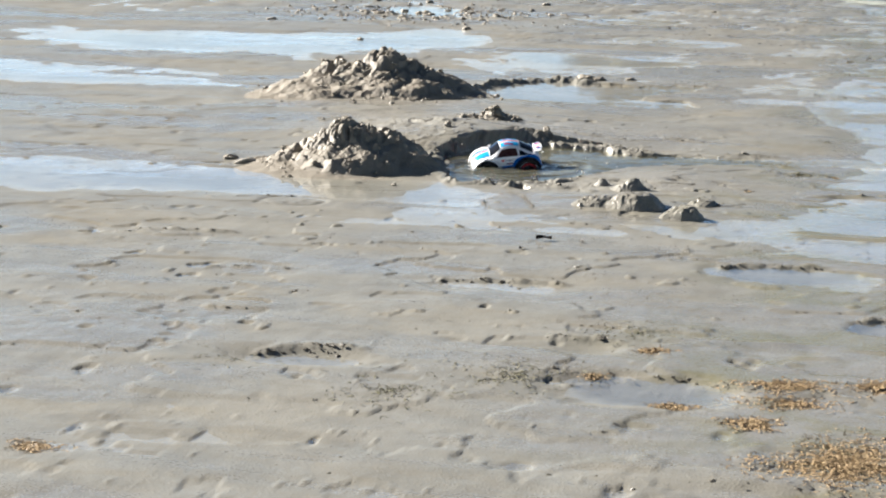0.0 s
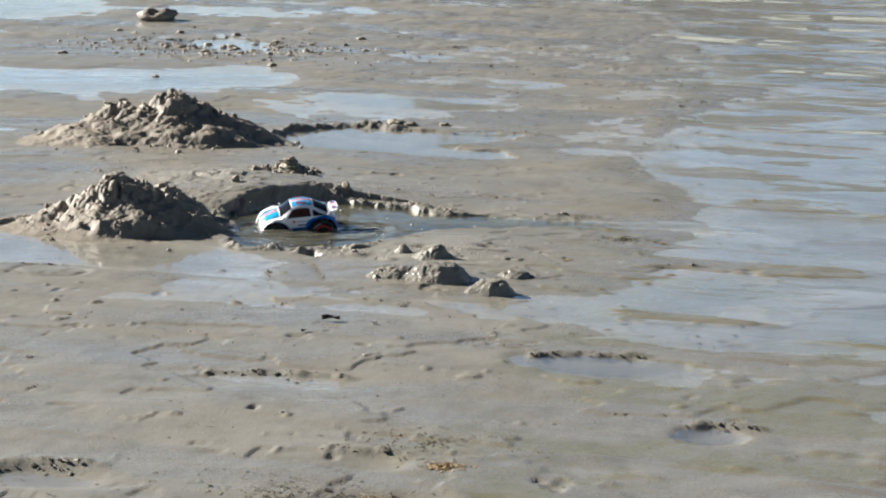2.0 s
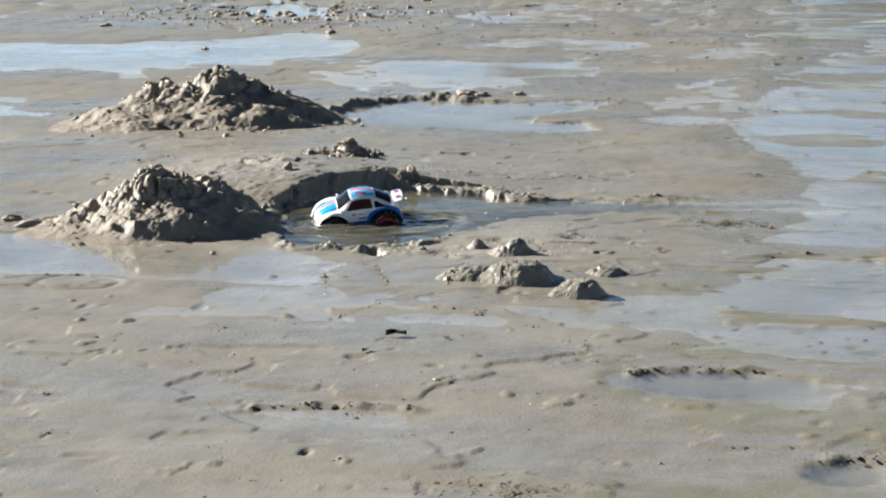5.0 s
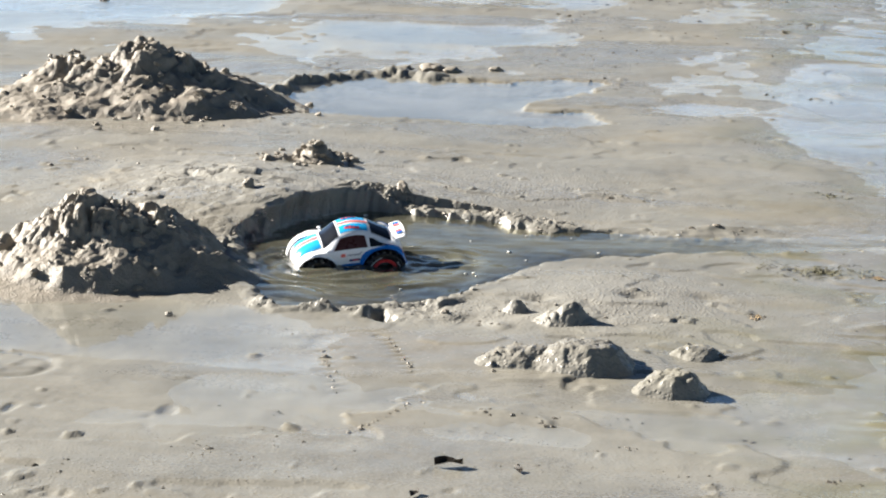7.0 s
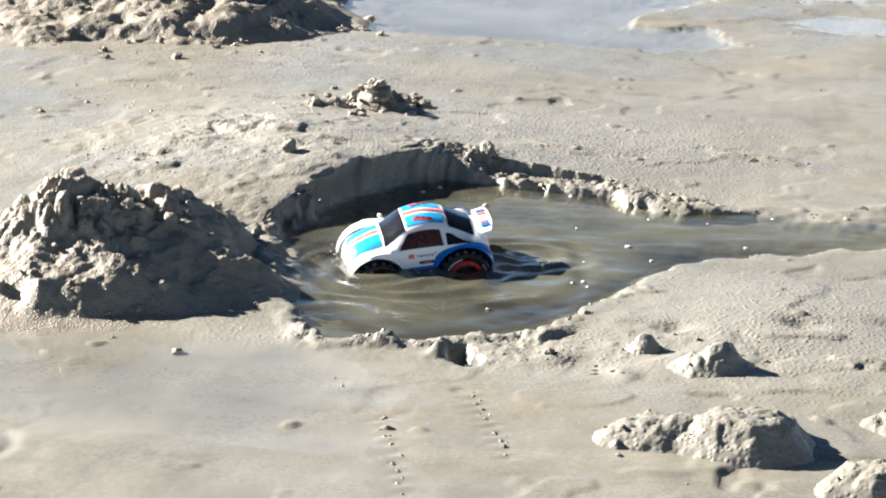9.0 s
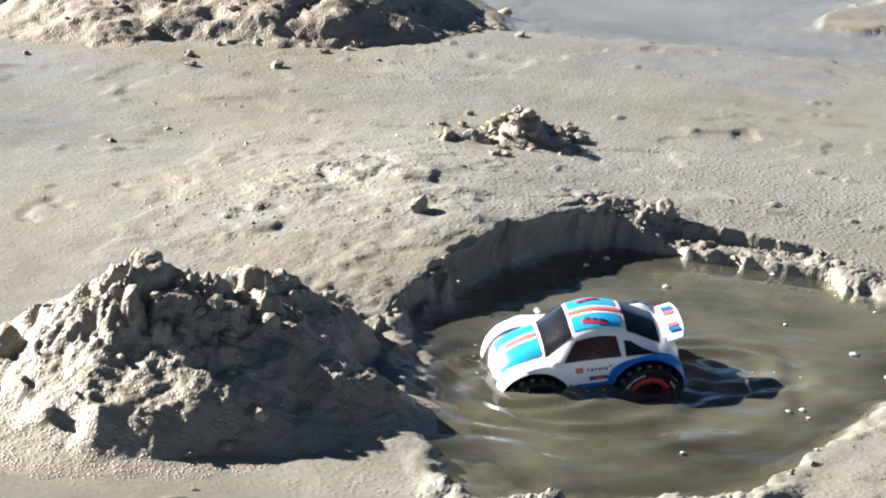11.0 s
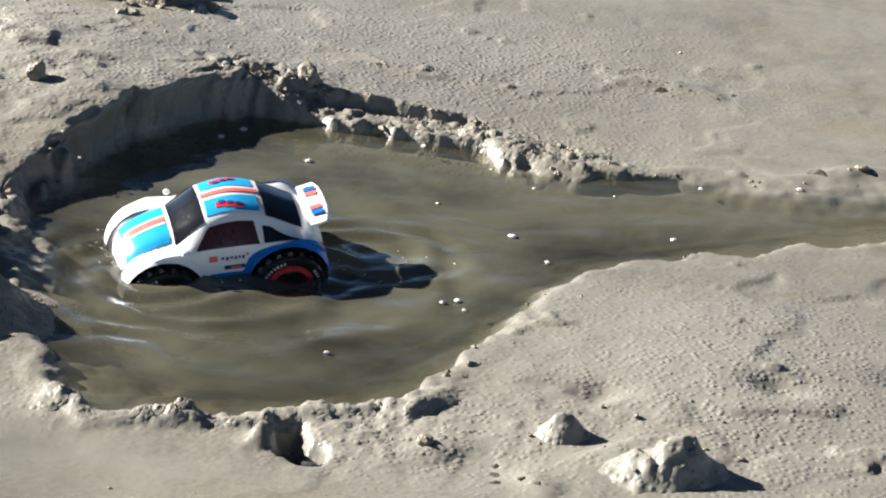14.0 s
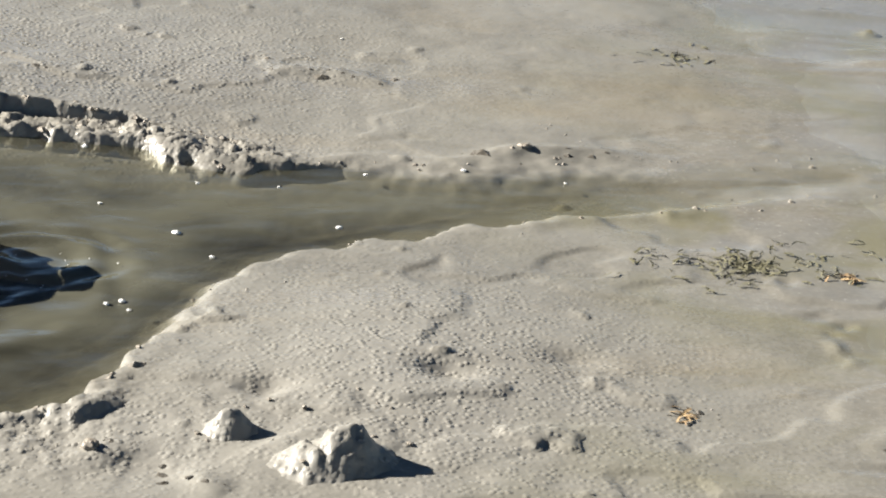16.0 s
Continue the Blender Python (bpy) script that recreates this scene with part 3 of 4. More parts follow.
def lump_mesh(name, r, seed, flat=0.75, cuts=2, rough=0.35):
    """One clod of mud: an uneven, chipped ball."""
    bm = bmesh.new()
    bmesh.ops.create_icosphere(bm, subdivisions=cuts, radius=r)
    off = Vector((seed * 3.7, seed * 1.3, -seed * 2.1))
    for v in bm.verts:
        way = v.co.normalized()
        v.co *= 1 + rough * noise.noise(way * 1.6 + off) + 0.65 * rough * noise.noise(way * 3.6 + off)
        v.co.z *= flat
    for face in bm.faces:
        face.smooth = cuts > 2
    me = bpy.data.meshes.new(name)
    bm.to_mesh(me)
    bm.free()
    return me


CLOD_MESHES = [lump_mesh("clod", 1.0, k + 1, 0.6 + 0.08 * (k % 4), 2, 0.45) for k in range(7)]
for me in CLOD_MESHES:
    me.materials.append(CLOD)


def mound(name, label, category, peaks, clods, box, seed, step=0.006, crumbs=0, crumb_size=(0.006, 0.014), rough=1.0, group="", mud=None):
    """A heap of dug mud: peaks (x, y, rx, ry, height, sharpness) under a crust of heaped lumps."""
    xs, ys = np.arange(box[0], box[1], step), np.arange(box[2], box[3], step)
    gx, gy = np.meshgrid(xs, ys)
    z = np.full(gx.shape, -0.05)
    wx, wy = gx + 0.06 * fbm(gx * 7, gy * 7, seed, 3), gy + 0.06 * fbm(gx * 7, gy * 7, seed + 9, 3)
    for cx, cy, rx, ry, tall, sharp in peaks:
        across = (wx - cx) / rx
        if sharp > 0:
            z = np.maximum(z, tall * (1 - np.clip(np.hypot(across, (wy - cy) / ry), 0, 2.5) ** sharp))
        else:
            # Washed lumps: steep on the lee side, with a worn peak (0) or a round top (-1).
            d = np.hypot(across * np.where(across > 0, 1.4, 0.8), (wy - cy) / ry)
            worn = 0.72 * np.exp(-2.0 * d * d) + 0.5 * np.exp(-10 * d * d) if sharp == 0 else 1.12 * np.exp(-2.0 * d**3.4)
            z = np.maximum(z, tall * (worn - 0.12))
    high = max(p[4] for p in peaks)
    env = smooth(0.0, 0.25 * high, z)
    top = smooth(0.22, 0.6, z / high)
    scale = high / 0.2
    z += env * rough * high * (0.5 * fbm(gx * 5.5, gy * 5.5, seed + 3, 5, 0.55) + 0.16 * (0.14 - np.abs(fbm(gx * 8, gy * 8, seed + 5, 3))))
    crest = smooth(0.42, 0.8, z / high)
    patchy = smooth(-0.12, 0.14, fbm(gx * 9, gy * 9, seed + 9, 2))
    z += env * rough * scale * (0.15 * top + crest) * (0.052 * (crumble(gx, gy, 0.1, seed + 60) - 0.42) + 0.022 * patchy * (crumble(gx, gy, 0.045, seed + 70) - 0.4))
    z -= env * rough * scale * top * 0.035 * smooth(0.17, 0.3, fbm(gx * 13, gy * 13, seed + 7, 3, 0.6))
    z += env * rough * 0.008 * scale * patchy * (crumble(gx, gy, 0.034, seed + 80) - 0.4) + env * 0.007 * fbm(gx * 30, gy * 30, seed + 6, 3, 0.6)
    rnd = random.Random(seed)
    lumps, count = [], 0
    while count < clods:
        x, y = rnd.uniform(box[0], box[1]), rnd.uniform(box[2], box[3])
        i, j = np.searchsorted(xs, x) - 1, np.searchsorted(ys, y) - 1
        h = z[max(j, 0), max(i, 0)]
        if h < 0.1 * high or rnd.random() > 0.06 + float(smooth(0.4, 0.8, h / high)):
            continue
        r = rnd.choice((0.009, 0.011, 0.013, 0.015, 0.019, 0.025)) * (0.45 + 0.75 * h / high) * (high / 0.2) ** 0.5
        lumps.append((x, y, r, r * rnd.uniform(0.25, 0.8)))
        count += 1
    heap_lumps(xs, ys, z, lumps)
    z += smooth(0.0, 0.02, z) * 0.005 * fbm(gx * 95, gy * 95, seed + 8, 2)
    ci, cj = len(xs) // 2, len(ys) // 2
    base = new(name)
    base.location = (xs[ci], ys[cj], 0)
    tagged(base, label, category, group)
    me = grid_mesh("mound_body", xs - xs[ci], ys - ys[cj], z, z > -0.012)
    store_pimples(me, np.ones(len(me.vertices)))
    part("mound_body", me, mud or CLOD, base)
    for _ in range(crumbs):
        for _try in range(30):
            x, y = rnd.gauss(peaks[0][0], 0.52 * peaks[0][2]), rnd.gauss(peaks[0][1], 0.52 * peaks[0][3])
            if box[0] < x < box[1] and box[2] < y < box[3]:
                break
        i, j = min(int(np.searchsorted(xs, x)), len(xs) - 1), min(int(np.searchsorted(ys, y)), len(ys) - 1)
        r = rnd.uniform(*crumb_size) * rnd.uniform(0.6, 1.3)
        ob = part("clod", CLOD_MESHES[rnd.randrange(7)], CLOD, base)
        ob.location = (x - xs[ci], y - ys[cj], max(z[j, i], ground_at(x, y)) + 0.25 * r)
        ob.rotation_euler = (rnd.uniform(-0.5, 0.5), rnd.uniform(-0.5, 0.5), rnd.uniform(0, 6.3))
        ob.scale = (r * rnd.uniform(0.9, 1.5), r, r * rnd.uniform(0.7, 1.1))
    return base


mound("mud_mound", "crumbly heap of dug grey mud beside the pool", "mud heap",
      [(-0.56, 0.41, 0.33, 0.32, 0.192, 0.92), (-0.385, 0.415, 0.19, 0.27, 0.112, 1.0), (-0.76, 0.37, 0.25, 0.21, 0.10, 1.0), (-0.43, 0.57, 0.22, 0.2, 0.14, 1.0), (-0.29, 0.33, 0.19, 0.16, 0.062, 1.0), (-0.62, 0.27, 0.38, 0.21, 0.055, 0.8)], 40, (-1.05, 0.0, 0.02, 0.9), 7, 0.004, 70, (0.004, 0.011), group="dug heaps")
mound("mud_mound", "large crumbly heap of dug grey mud by a puddle", "mud heap",
      [(-0.86, 2.62, 0.55, 0.45, 0.232, 0.95), (-0.62, 2.62, 0.3, 0.3, 0.12, 1.0), (-1.1, 2.65, 0.3, 0.3, 0.17, 1.0), (-1.16, 2.45, 0.40, 0.38, 0.10, 1.0)], 80, (-1.85, -0.1, 1.9, 3.3), 17, 0.007, 150, (0.005, 0.013), rough=0.75, group="dug heaps")
mound("mud_mound", "small low heap of broken mud clods", "mud heap",
      [(-0.16, 1.66, 0.15, 0.13, 0.092, 1.1), (-0.29, 1.60, 0.15, 0.1, 0.072, 1.0), (-0.06, 1.68, 0.12, 0.09, 0.03, 1.0)], 40, (-0.55, 0.12, 1.42, 1.9), 27, 0.005, 60, (0.006, 0.015), rough=0.8, group="dug heaps")
for k, (x, y, rx, ry, h, top) in enumerate([(0.54, 0.09, 0.06, 0.06, 0.040, 0), (0.665, -0.015, 0.1, 0.09, 0.064, 0), (0.60, -0.33, 0.085, 0.085, 0.046, -1), (0.745, -0.335, 0.105, 0.105, 0.066, -1), (0.925, -0.51, 0.07, 0.06, 0.05, -1), (0.97, -0.215, 0.055, 0.05, 0.032, -1)]):
    mound("mud_lump", "low rounded lump of wet grey mud", "mud lump", [(x, y, 1.3 * rx, 1.2 * ry, 0.95 * h, top)], 3, (x - 2 * rx, x + 2 * rx, y - 2 * ry, y + 2 * ry), 37 + k, 0.004, 5, (0.002, 0.005), rough=0.75, group="lumps on the flat", mud=MUD)


# ---- toy car ----
def plain(name, colour, rough, metal=0.0, coat=0.0, wear=0.12, dirt=(0.30, 0.27, 0.21), dirt_amount=0.25, scale=60.0):
    """Plastic, paint or rubber with a little wear and dried mud spatter."""
    n = Nodes(name)
    tone = n.noise(scale, 4, 0.6)
    colour_out = n.mix(n.span(tone, 0.3, 0.7, 0, wear), colour, [c * 0.6 for c in colour])
    spatter = n.math("MULTIPLY", n.span(n.noise(scale * 1.7, 5, 0.75), 0.64, 0.72), dirt_amount)
    n.put(n.bsdf.inputs["Base Color"], n.mix(spatter, colour_out, dirt))
    n.put(n.bsdf.inputs["Roughness"], n.math("ADD", n.span(tone, 0.3, 0.7, rough * 0.8, rough * 1.2), n.math("MULTIPLY", spatter, 0.4)))
    n.bsdf.inputs["Metallic"].default_value, n.bsdf.inputs["Coat Weight"].default_value = metal, coat
    return n.mat


WHITE = plain("white_plastic", (0.86, 0.86, 0.88), 0.22, coat=0.3, wear=0.05)
BLUE = plain("blue_paint", (0.012, 0.16, 0.55), 0.22, coat=0.3, wear=0.1)
SKYBLUE = plain("light_blue_paint", (0.02, 0.36, 0.72), 0.22, coat=0.3, wear=0.08)
RED = plain("red_paint", (0.55, 0.04, 0.045), 0.28, coat=0.2, wear=0.1)
PINK = plain("coral_paint", (0.80, 0.17, 0.15), 0.25, coat=0.2, wear=0.08)
RUBBER = plain("wet_black_rubber", (0.012, 0.012, 0.013), 0.3, wear=0.3, dirt_amount=0.12, scale=90)
TINTED = plain("dark_window", (0.012, 0.013, 0.016), 0.12, coat=0.5, wear=0.2, dirt_amount=0.3)
AMBER = plain("brown_window", (0.06, 0.018, 0.013), 0.3, wear=0.25)
BLACK = plain("black_plastic", (0.016, 0.016, 0.018), 0.45, wear=0.3)
NAVY = plain("navy_print", (0.03, 0.04, 0.16), 0.35, wear=0.1)
GREY = plain("pale_print", (0.62, 0.62, 0.64), 0.5, wear=0.2, dirt_amount=0.5, scale=140)

WHEEL_R, HALF_BASE, ARCH_R = 0.045, 0.0735, 0.0505
# Cross sections of the shell: place along the car, roof height and half width, shoulder height and half width.
SECTIONS = [(0.121, 0.064, 0.026, 0.056, 0.038), (0.116, 0.081, 0.040, 0.070, 0.057), (0.100, 0.096, 0.046, 0.089, 0.065),
            (0.074, 0.107, 0.047, 0.101, 0.067), (0.053, 0.113, 0.047, 0.101, 0.066), (0.019, 0.134, 0.045, 0.100, 0.064),
            (-0.016, 0.1400, 0.045, 0.100, 0.064), (-0.052, 0.1325, 0.044, 0.101, 0.066), (-0.090, 0.113, 0.044, 0.101, 0.067),
            (-0.111, 0.101, 0.040, 0.090, 0.062), (-0.122, 0.082, 0.035, 0.069, 0.052)]


def sill_height(x):
    """The lower edge of the shell, which rises over each wheel."""
    best = 0.047
    for wx in (HALF_BASE, -HALF_BASE):
        if abs(x - wx) < ARCH_R:
            best = max(best, WHEEL_R + 0.003 + math.sqrt(ARCH_R**2 - (x - wx) ** 2) - 0.002)
    return best


def spline(values, t):
    """Catmull-Rom through evenly spaced values."""
    n = len(values) - 1
    t = min(max(t, 0.0), n - 1e-6)
    i = int(t)
    f = t - i
    p = [np.array(values[min(max(i + k, 0), n)], float) for k in (-1, 0, 1, 2)]
    m1, m2 = 0.4 * (p[2] - p[0]), 0.4 * (p[3] - p[1])
    return (2 * f**3 - 3 * f * f + 1) * p[1] + (f**3 - 2 * f * f + f) * m1 + (3 * f * f - 2 * f**3) * p[2] + (f**3 - f * f) * m2


def shell_point(u, v):
    """A point of the car's shell: u from 0 (nose) to 10 (tail), v from -5 (left sill) over 0 (roof) to 5 (right sill)."""
    x, zt, wt, zs, ws = spline(SECTIONS, u)
    zb = min(sill_height(x), zs - 0.002)
    half = [(0.0, zt), (0.62 * wt, zt - 0.003), (wt, zt - 0.011), (ws, zs), (ws + 0.003 * min(1, (zs - zb) / 0.02), 0.55 * zs + 0.45 * zb), (ws - 0.001, zb)]
    y, z = spline(half, abs(v))
    return Vector((x, -y if v < 0 else y, z))


def shell_patch(name, u0, u1, v0, v1, lift, nu=8, nv=8, inset=0.0, thick=0.0, shape=None):
    """A piece of the shell between two u and two v, lifted off it and given thickness. shape(a, b) may move the corners of the unit square."""
    bm = bmesh.new()
    rows, deep = [], []
    for i in range(nu + 1):
        row, low = [], []
        for j in range(nv + 1):
            a, b = i / nu, j / nv
            if shape:
                a, b = shape(a, b)
            u, v = u0 + (u1 - u0) * a, v0 + (v1 - v0) * b
            p = shell_point(u, v)
            e = 0.03
            n = (shell_point(u + e, v) - shell_point(u - e, v)).cross(shell_point(u, v + e) - shell_point(u, v - e))
            n = n.normalized() if n.length > 1e-12 else Vector((0, 0, 1))
            if n.dot(p - Vector((p.x * 0.6, 0, 0.05))) < 0:
                n = -n
            row.append(bm.verts.new(p + n * lift))
            low.append(bm.verts.new(p + n * (lift - thick)) if thick else None)
        rows.append(row)
        deep.append(low)
    for i in range(nu):
        for j in range(nv):
            bm.faces.new((rows[i][j], rows[i + 1][j], rows[i + 1][j + 1], rows[i][j + 1]))
    if thick:
        ring = [(i, 0) for i in range(nu)] + [(nu, j) for j in range(nv)] + [(i, nv) for i in range(nu, 0, -1)] + [(0, j) for j in range(nv, 0, -1)]
        for (a, b), (c, d) in zip(ring, ring[1:] + ring[:1]):
            bm.faces.new((rows[a][b], rows[c][d], deep[c][d], deep[a][b]))
    bmesh.ops.recalc_face_normals(bm, faces=bm.faces)
    return finish(name, bm)


def finish(name, bm, smooth_it=True):
    for face in bm.faces:
        face.smooth = smooth_it
    for edge in bm.edges:
        edge.smooth = len(edge.link_faces) != 2 or edge.calc_face_angle(0) < 0.75
    me = bpy.data.meshes.new(name)
    bm.to_mesh(me)
    bm.free()
    return me


def hull_mesh():
    bm = bmesh.new()
    nu, nv = 120, 50
    rows = [[bm.verts.new(shell_point(10 * i / nu, -5 + 10 * j / nv)) for j in range(nv + 1)] for i in range(nu + 1)]
    for i in range(nu):
        for j in range(nv):
            bm.faces.new((rows[i][j], rows[i + 1][j], rows[i + 1][j + 1], rows[i][j + 1]))
        bm.faces.new((rows[i][0], rows[i][nv], rows[i + 1][nv], rows[i + 1][0]))
    bm.faces.new(rows[0])
    bm.faces.new(list(reversed(rows[nu])))
    bmesh.ops.recalc_face_normals(bm, faces=bm.faces)
    return finish("shell", bm)


def revolve(name, profile, steps=40, smooth_it=True):
    """A ring turned round the y axis from a closed profile of (radius, y)."""
    bm = bmesh.new()
    rings = []
    for k in range(steps):
        a = 2 * math.pi * k / steps
        rings.append([bm.verts.new((r * math.cos(a), y, r * math.sin(a))) for r, y in profile])
    m = len(profile)
    for k in range(steps):
        p, q = rings[k], rings[(k + 1) % steps]
        for i in range(m):
            bm.faces.new((p[i], p[(i + 1) % m], q[(i + 1) % m], q[i]))
    bmesh.ops.recalc_face_normals(bm, faces=bm.faces)
    return finish(name, bm, smooth_it)


def arch_mesh(name, r0, r1, y0, y1, a0, a1, steps=22, taper=0.0):
    """A wheel arch: a thick band bent round the wheel."""
    bm = bmesh.new()
    rows = []
    for k in range(steps + 1):
        t = k / steps
        a = radians(a0 + (a1 - a0) * t)
        reach = y1 - taper * (2 * t - 1) ** 2
        prof = [(r0, y0), (r1, y0), (r1 + 0.001, 0.5 * (y0 + reach)), (r1 - 0.0012, reach - 0.0025), (r1 - 0.003, reach), (r0, reach)]
        rows.append([bm.verts.new((r * math.cos(a), y, r * math.sin(a))) for r, y in prof])
    for p, q in zip(rows, rows[1:]):
        for i in range(6):
            bm.faces.new((p[i], p[(i + 1) % 6], q[(i + 1) % 6], q[i]))
    bm.faces.new(rows[0])
    bm.faces.new(list(reversed(rows[-1])))
    bmesh.ops.recalc_face_normals(bm, faces=bm.faces)
    return finish(name, bm)


def box_mesh(name, size, bevel=0.001, move=(0, 0, 0), taper=1.0):
    bm = bmesh.new()
    bmesh.ops.create_cube(bm, size=1)
    for v in bm.verts:
        k = taper if v.co.z > 0 else 1.0
        v.co = Vector((v.co.x * size[0] * k, v.co.y * size[1] * k, v.co.z * size[2])) + Vector(move)
    if bevel:
        bmesh.ops.bevel(bm, geom=list(bm.edges), offset=bevel, segments=2, affect="EDGES")
    return finish(name, bm, False)


TYRE_PROFILE = [(0.029, -0.019), (0.036, -0.0215), (0.0405, -0.0205), (0.0425, -0.016), (0.043, 0.0), (0.0425, 0.016), (0.0405, 0.0205), (0.036, 0.0215), (0.029, 0.019)]
tyre_me = revolve("tyre", TYRE_PROFILE, 44)
rim_me = revolve("rim", [(0.0215, -0.006), (0.0215, 0.0185), (0.0235, 0.0212), (0.0275, 0.0212), (0.0295, 0.0185), (0.0295, -0.006)], 40)
hub_me = revolve("hub", [(0.0004, 0.002), (0.008, 0.004), (0.009, 0.0075), (0.0115, 0.006), (0.0222, 0.003), (0.0222, -0.008), (0.0004, -0.008)], 32)
lug_me = box_mesh("tread_lug", (0.0068, 0.0165, 0.0048), 0.0009, (0, 0, 0.0436), 0.82)
glyph_me = box_mesh("lettering", (0.0024, 0.0008, 0.0032), 0.0, (0, 0, 0.0343))


def build_wheel(car, x, side):
    """One wheel: a fat lugged tyre, a red rim and a dark hub; the outer face looks to side."""
    turn = pose(x, side * 0.0590, WHEEL_R, 0, random.uniform(0, 40), 0 if side > 0 else 180)
    wheel = part("wheel", tyre_me.copy(), RUBBER, car, "fat black off-road tyre with red rim")
    wheel.data.name = "wheel"
    wheel.matrix_basis = turn
    part("rim", rim_me, RED, wheel, "glossy red rim ring")
    part("hub", hub_me, BLACK, wheel)
    for k in range(20):
        for row in (-1, 1):
            lug = part("tread_lug", lug_me, RUBBER, wheel)
            lug.matrix_basis = pose(0, row * 0.0098, 0, 0, 18 * k + (9 if row > 0 else 0), 0) @ pose(0, 0, 0, 0, 0, row * 24)
    # The raised name on the side wall, as plain bars.
    for arc in range(3):
        for k in range(8):
            bar = part("lettering", glyph_me, GREY, wheel)
            bar.matrix_basis = pose(0, 0.0212, 0, 0, 120 * arc + 7.6 * k, 0)
    return wheel


def mark(car, name, material, u0, u1, v0, v1, lift=0.0007, label="", shape=None, parent=None, nu=8, nv=8):
    return part(name, shell_patch(name, u0, u1, v0, v1, lift, nu, nv, 0, 0.0012, shape), material, parent or car, label)


def build_car():
    car = new("toy_car")
    tagged(car, "white and blue toy monster-truck car with fat tyres", "toy car")
    shell = part("shell", hull_mesh(), WHITE, car, "white plastic body shell")
    for side in (-1, 1):
        s = side
        mark(car, "side_window", AMBER, 4.6, 6.7, s * 2.15, s * 2.93, shape=lambda a, b: (a + 0.26 * (1 - a) * (1 - b) ** 1.6 - 0.05 * (1 - b) * a, b))
        mark(car, "quarter_window", TINTED, 6.85, 8.0, s * 2.3, s * 2.93, shape=lambda a, b: (a * (0.25 + 0.75 * b), b), label="dark triangular rear side window")
        mark(shell, "sill_band", BLUE, 5.0, 6.7, s * 4.25, s * 4.99, parent=shell, nu=12)
        # Blue deeper than the lit tone: the quarter's shade is put into it.
        mark(shell, "rear_quarter_band", BLUE, 6.2, 9.9, s * 2.86, s * 4.97, 0.0009, parent=shell, nu=30, nv=8, shape=lambda a, b: (a, 1 - (1 - b) * (0.45 + 0.55 * math.sin(math.pi * min(a * 1.5, 1) * 0.5))))
        mark(shell, "side_badge", NAVY, 5.5, 6.2, s * 3.86, s * 4.08, 0.001, parent=shell, nu=5, nv=3)
        mark(shell, "side_badge", PINK, 5.7, 6.05, s * 3.92, s * 4.02, 0.0016, parent=shell, nu=4, nv=2)
        mark(shell, "side_sticker", PINK, 5.0, 5.3, s * 3.3, s * 3.58, 0.001, parent=shell, nu=3, nv=3)
        for k in range(7):
            mark(shell, "side_print", NAVY, 5.42 + 0.14 * k, 5.5 + 0.14 * k, s * 3.4, s * (3.5 + 0.05 * (k % 2)), 0.001, parent=shell, nu=1, nv=1)
        mark(car, "headlight", BLACK, 0.85, 1.4, s * 2.2, s * 2.7, label="black and yellow printed headlight", nu=5, nv=4)
        mark(shell, "nose_flash", PINK, 1.25, 2.1, s * 1.75, s * 2.15, parent=shell, nu=5, nv=3, shape=lambda a, b: (a, 0.5 + (b - 0.5) * (1 - 0.8 * a)))
        mark(shell, "bonnet_badge", NAVY, 2.35, 3.1, s * 1.72, s * 1.98, 0.0012, parent=shell, nu=4, nv=3)
        mark(car, "tail_light", RED, 9.35, 9.85, s * 2.45, s * 3.3, 0.001, label="red triangular tail light", nu=4, nv=4, shape=lambda a, b: (a * (0.4 + 0.6 * b), b))
        mark(shell, "bonnet_stripe", SKYBLUE, 1.4, 3.75, s * 0.28, s * 1.55, parent=shell, nu=10, nv=6)
        mark(shell, "roof_panel", SKYBLUE, 5.15, 6.85, s * 0.42, s * 1.5, parent=shell, nu=8, nv=6)
        for k in range(3):
            mark(shell, "roof_emblem", RED, 5.5 + 0.27 * k, 5.86 + 0.27 * k, s * (0.72 + 0.1 * k), s * (1.08 + 0.1 * k), 0.0013, parent=shell, nu=3, nv=3)
            mark(shell, "roof_emblem", NAVY, 5.6 + 0.27 * k, 5.78 + 0.27 * k, s * (0.68 + 0.1 * k), s * (0.86 + 0.1 * k), 0.0018, parent=shell, nu=2, nv=2)
        mirror = part("mirror", lump_mesh("mirror", 0.0042, 3, 0.8, 3, 0.1), WHITE, car, "small white door mirror")
        mirror.location = (0.046, side * 0.069, 0.105)
        # Wheel arches, front white and rear blue, and the struts to the wheels.
        for x, mat, name in ((HALF_BASE, WHITE, "front_arch"), (-HALF_BASE, BLUE, "rear_arch")):
            arch = part(name, arch_mesh(name, 0.0490, 0.0520, 0.045, 0.0715, 8, 172, taper=0.002), mat, car, "white wheel arch" if x > 0 else "blue wheel arch")
            arch.matrix_basis = pose(x, 0, WHEEL_R + 0.002) @ Matrix.Diagonal((1, side, 1, 1))
            well = part("wheel_well", arch_mesh("wheel_well", 0.0482, 0.0489, 0.02, 0.064, 5, 175), BLACK, car)
            well.matrix_basis = pose(x, 0, WHEEL_R + 0.002) @ Matrix.Diagonal((1, side, 1, 1))
            axle = part("axle", box_mesh("axle", (0.012, 0.03, 0.01), 0.002), BLACK, car)
            axle.location = (x, side * 0.03, WHEEL_R)
            build_wheel(car, x, side)
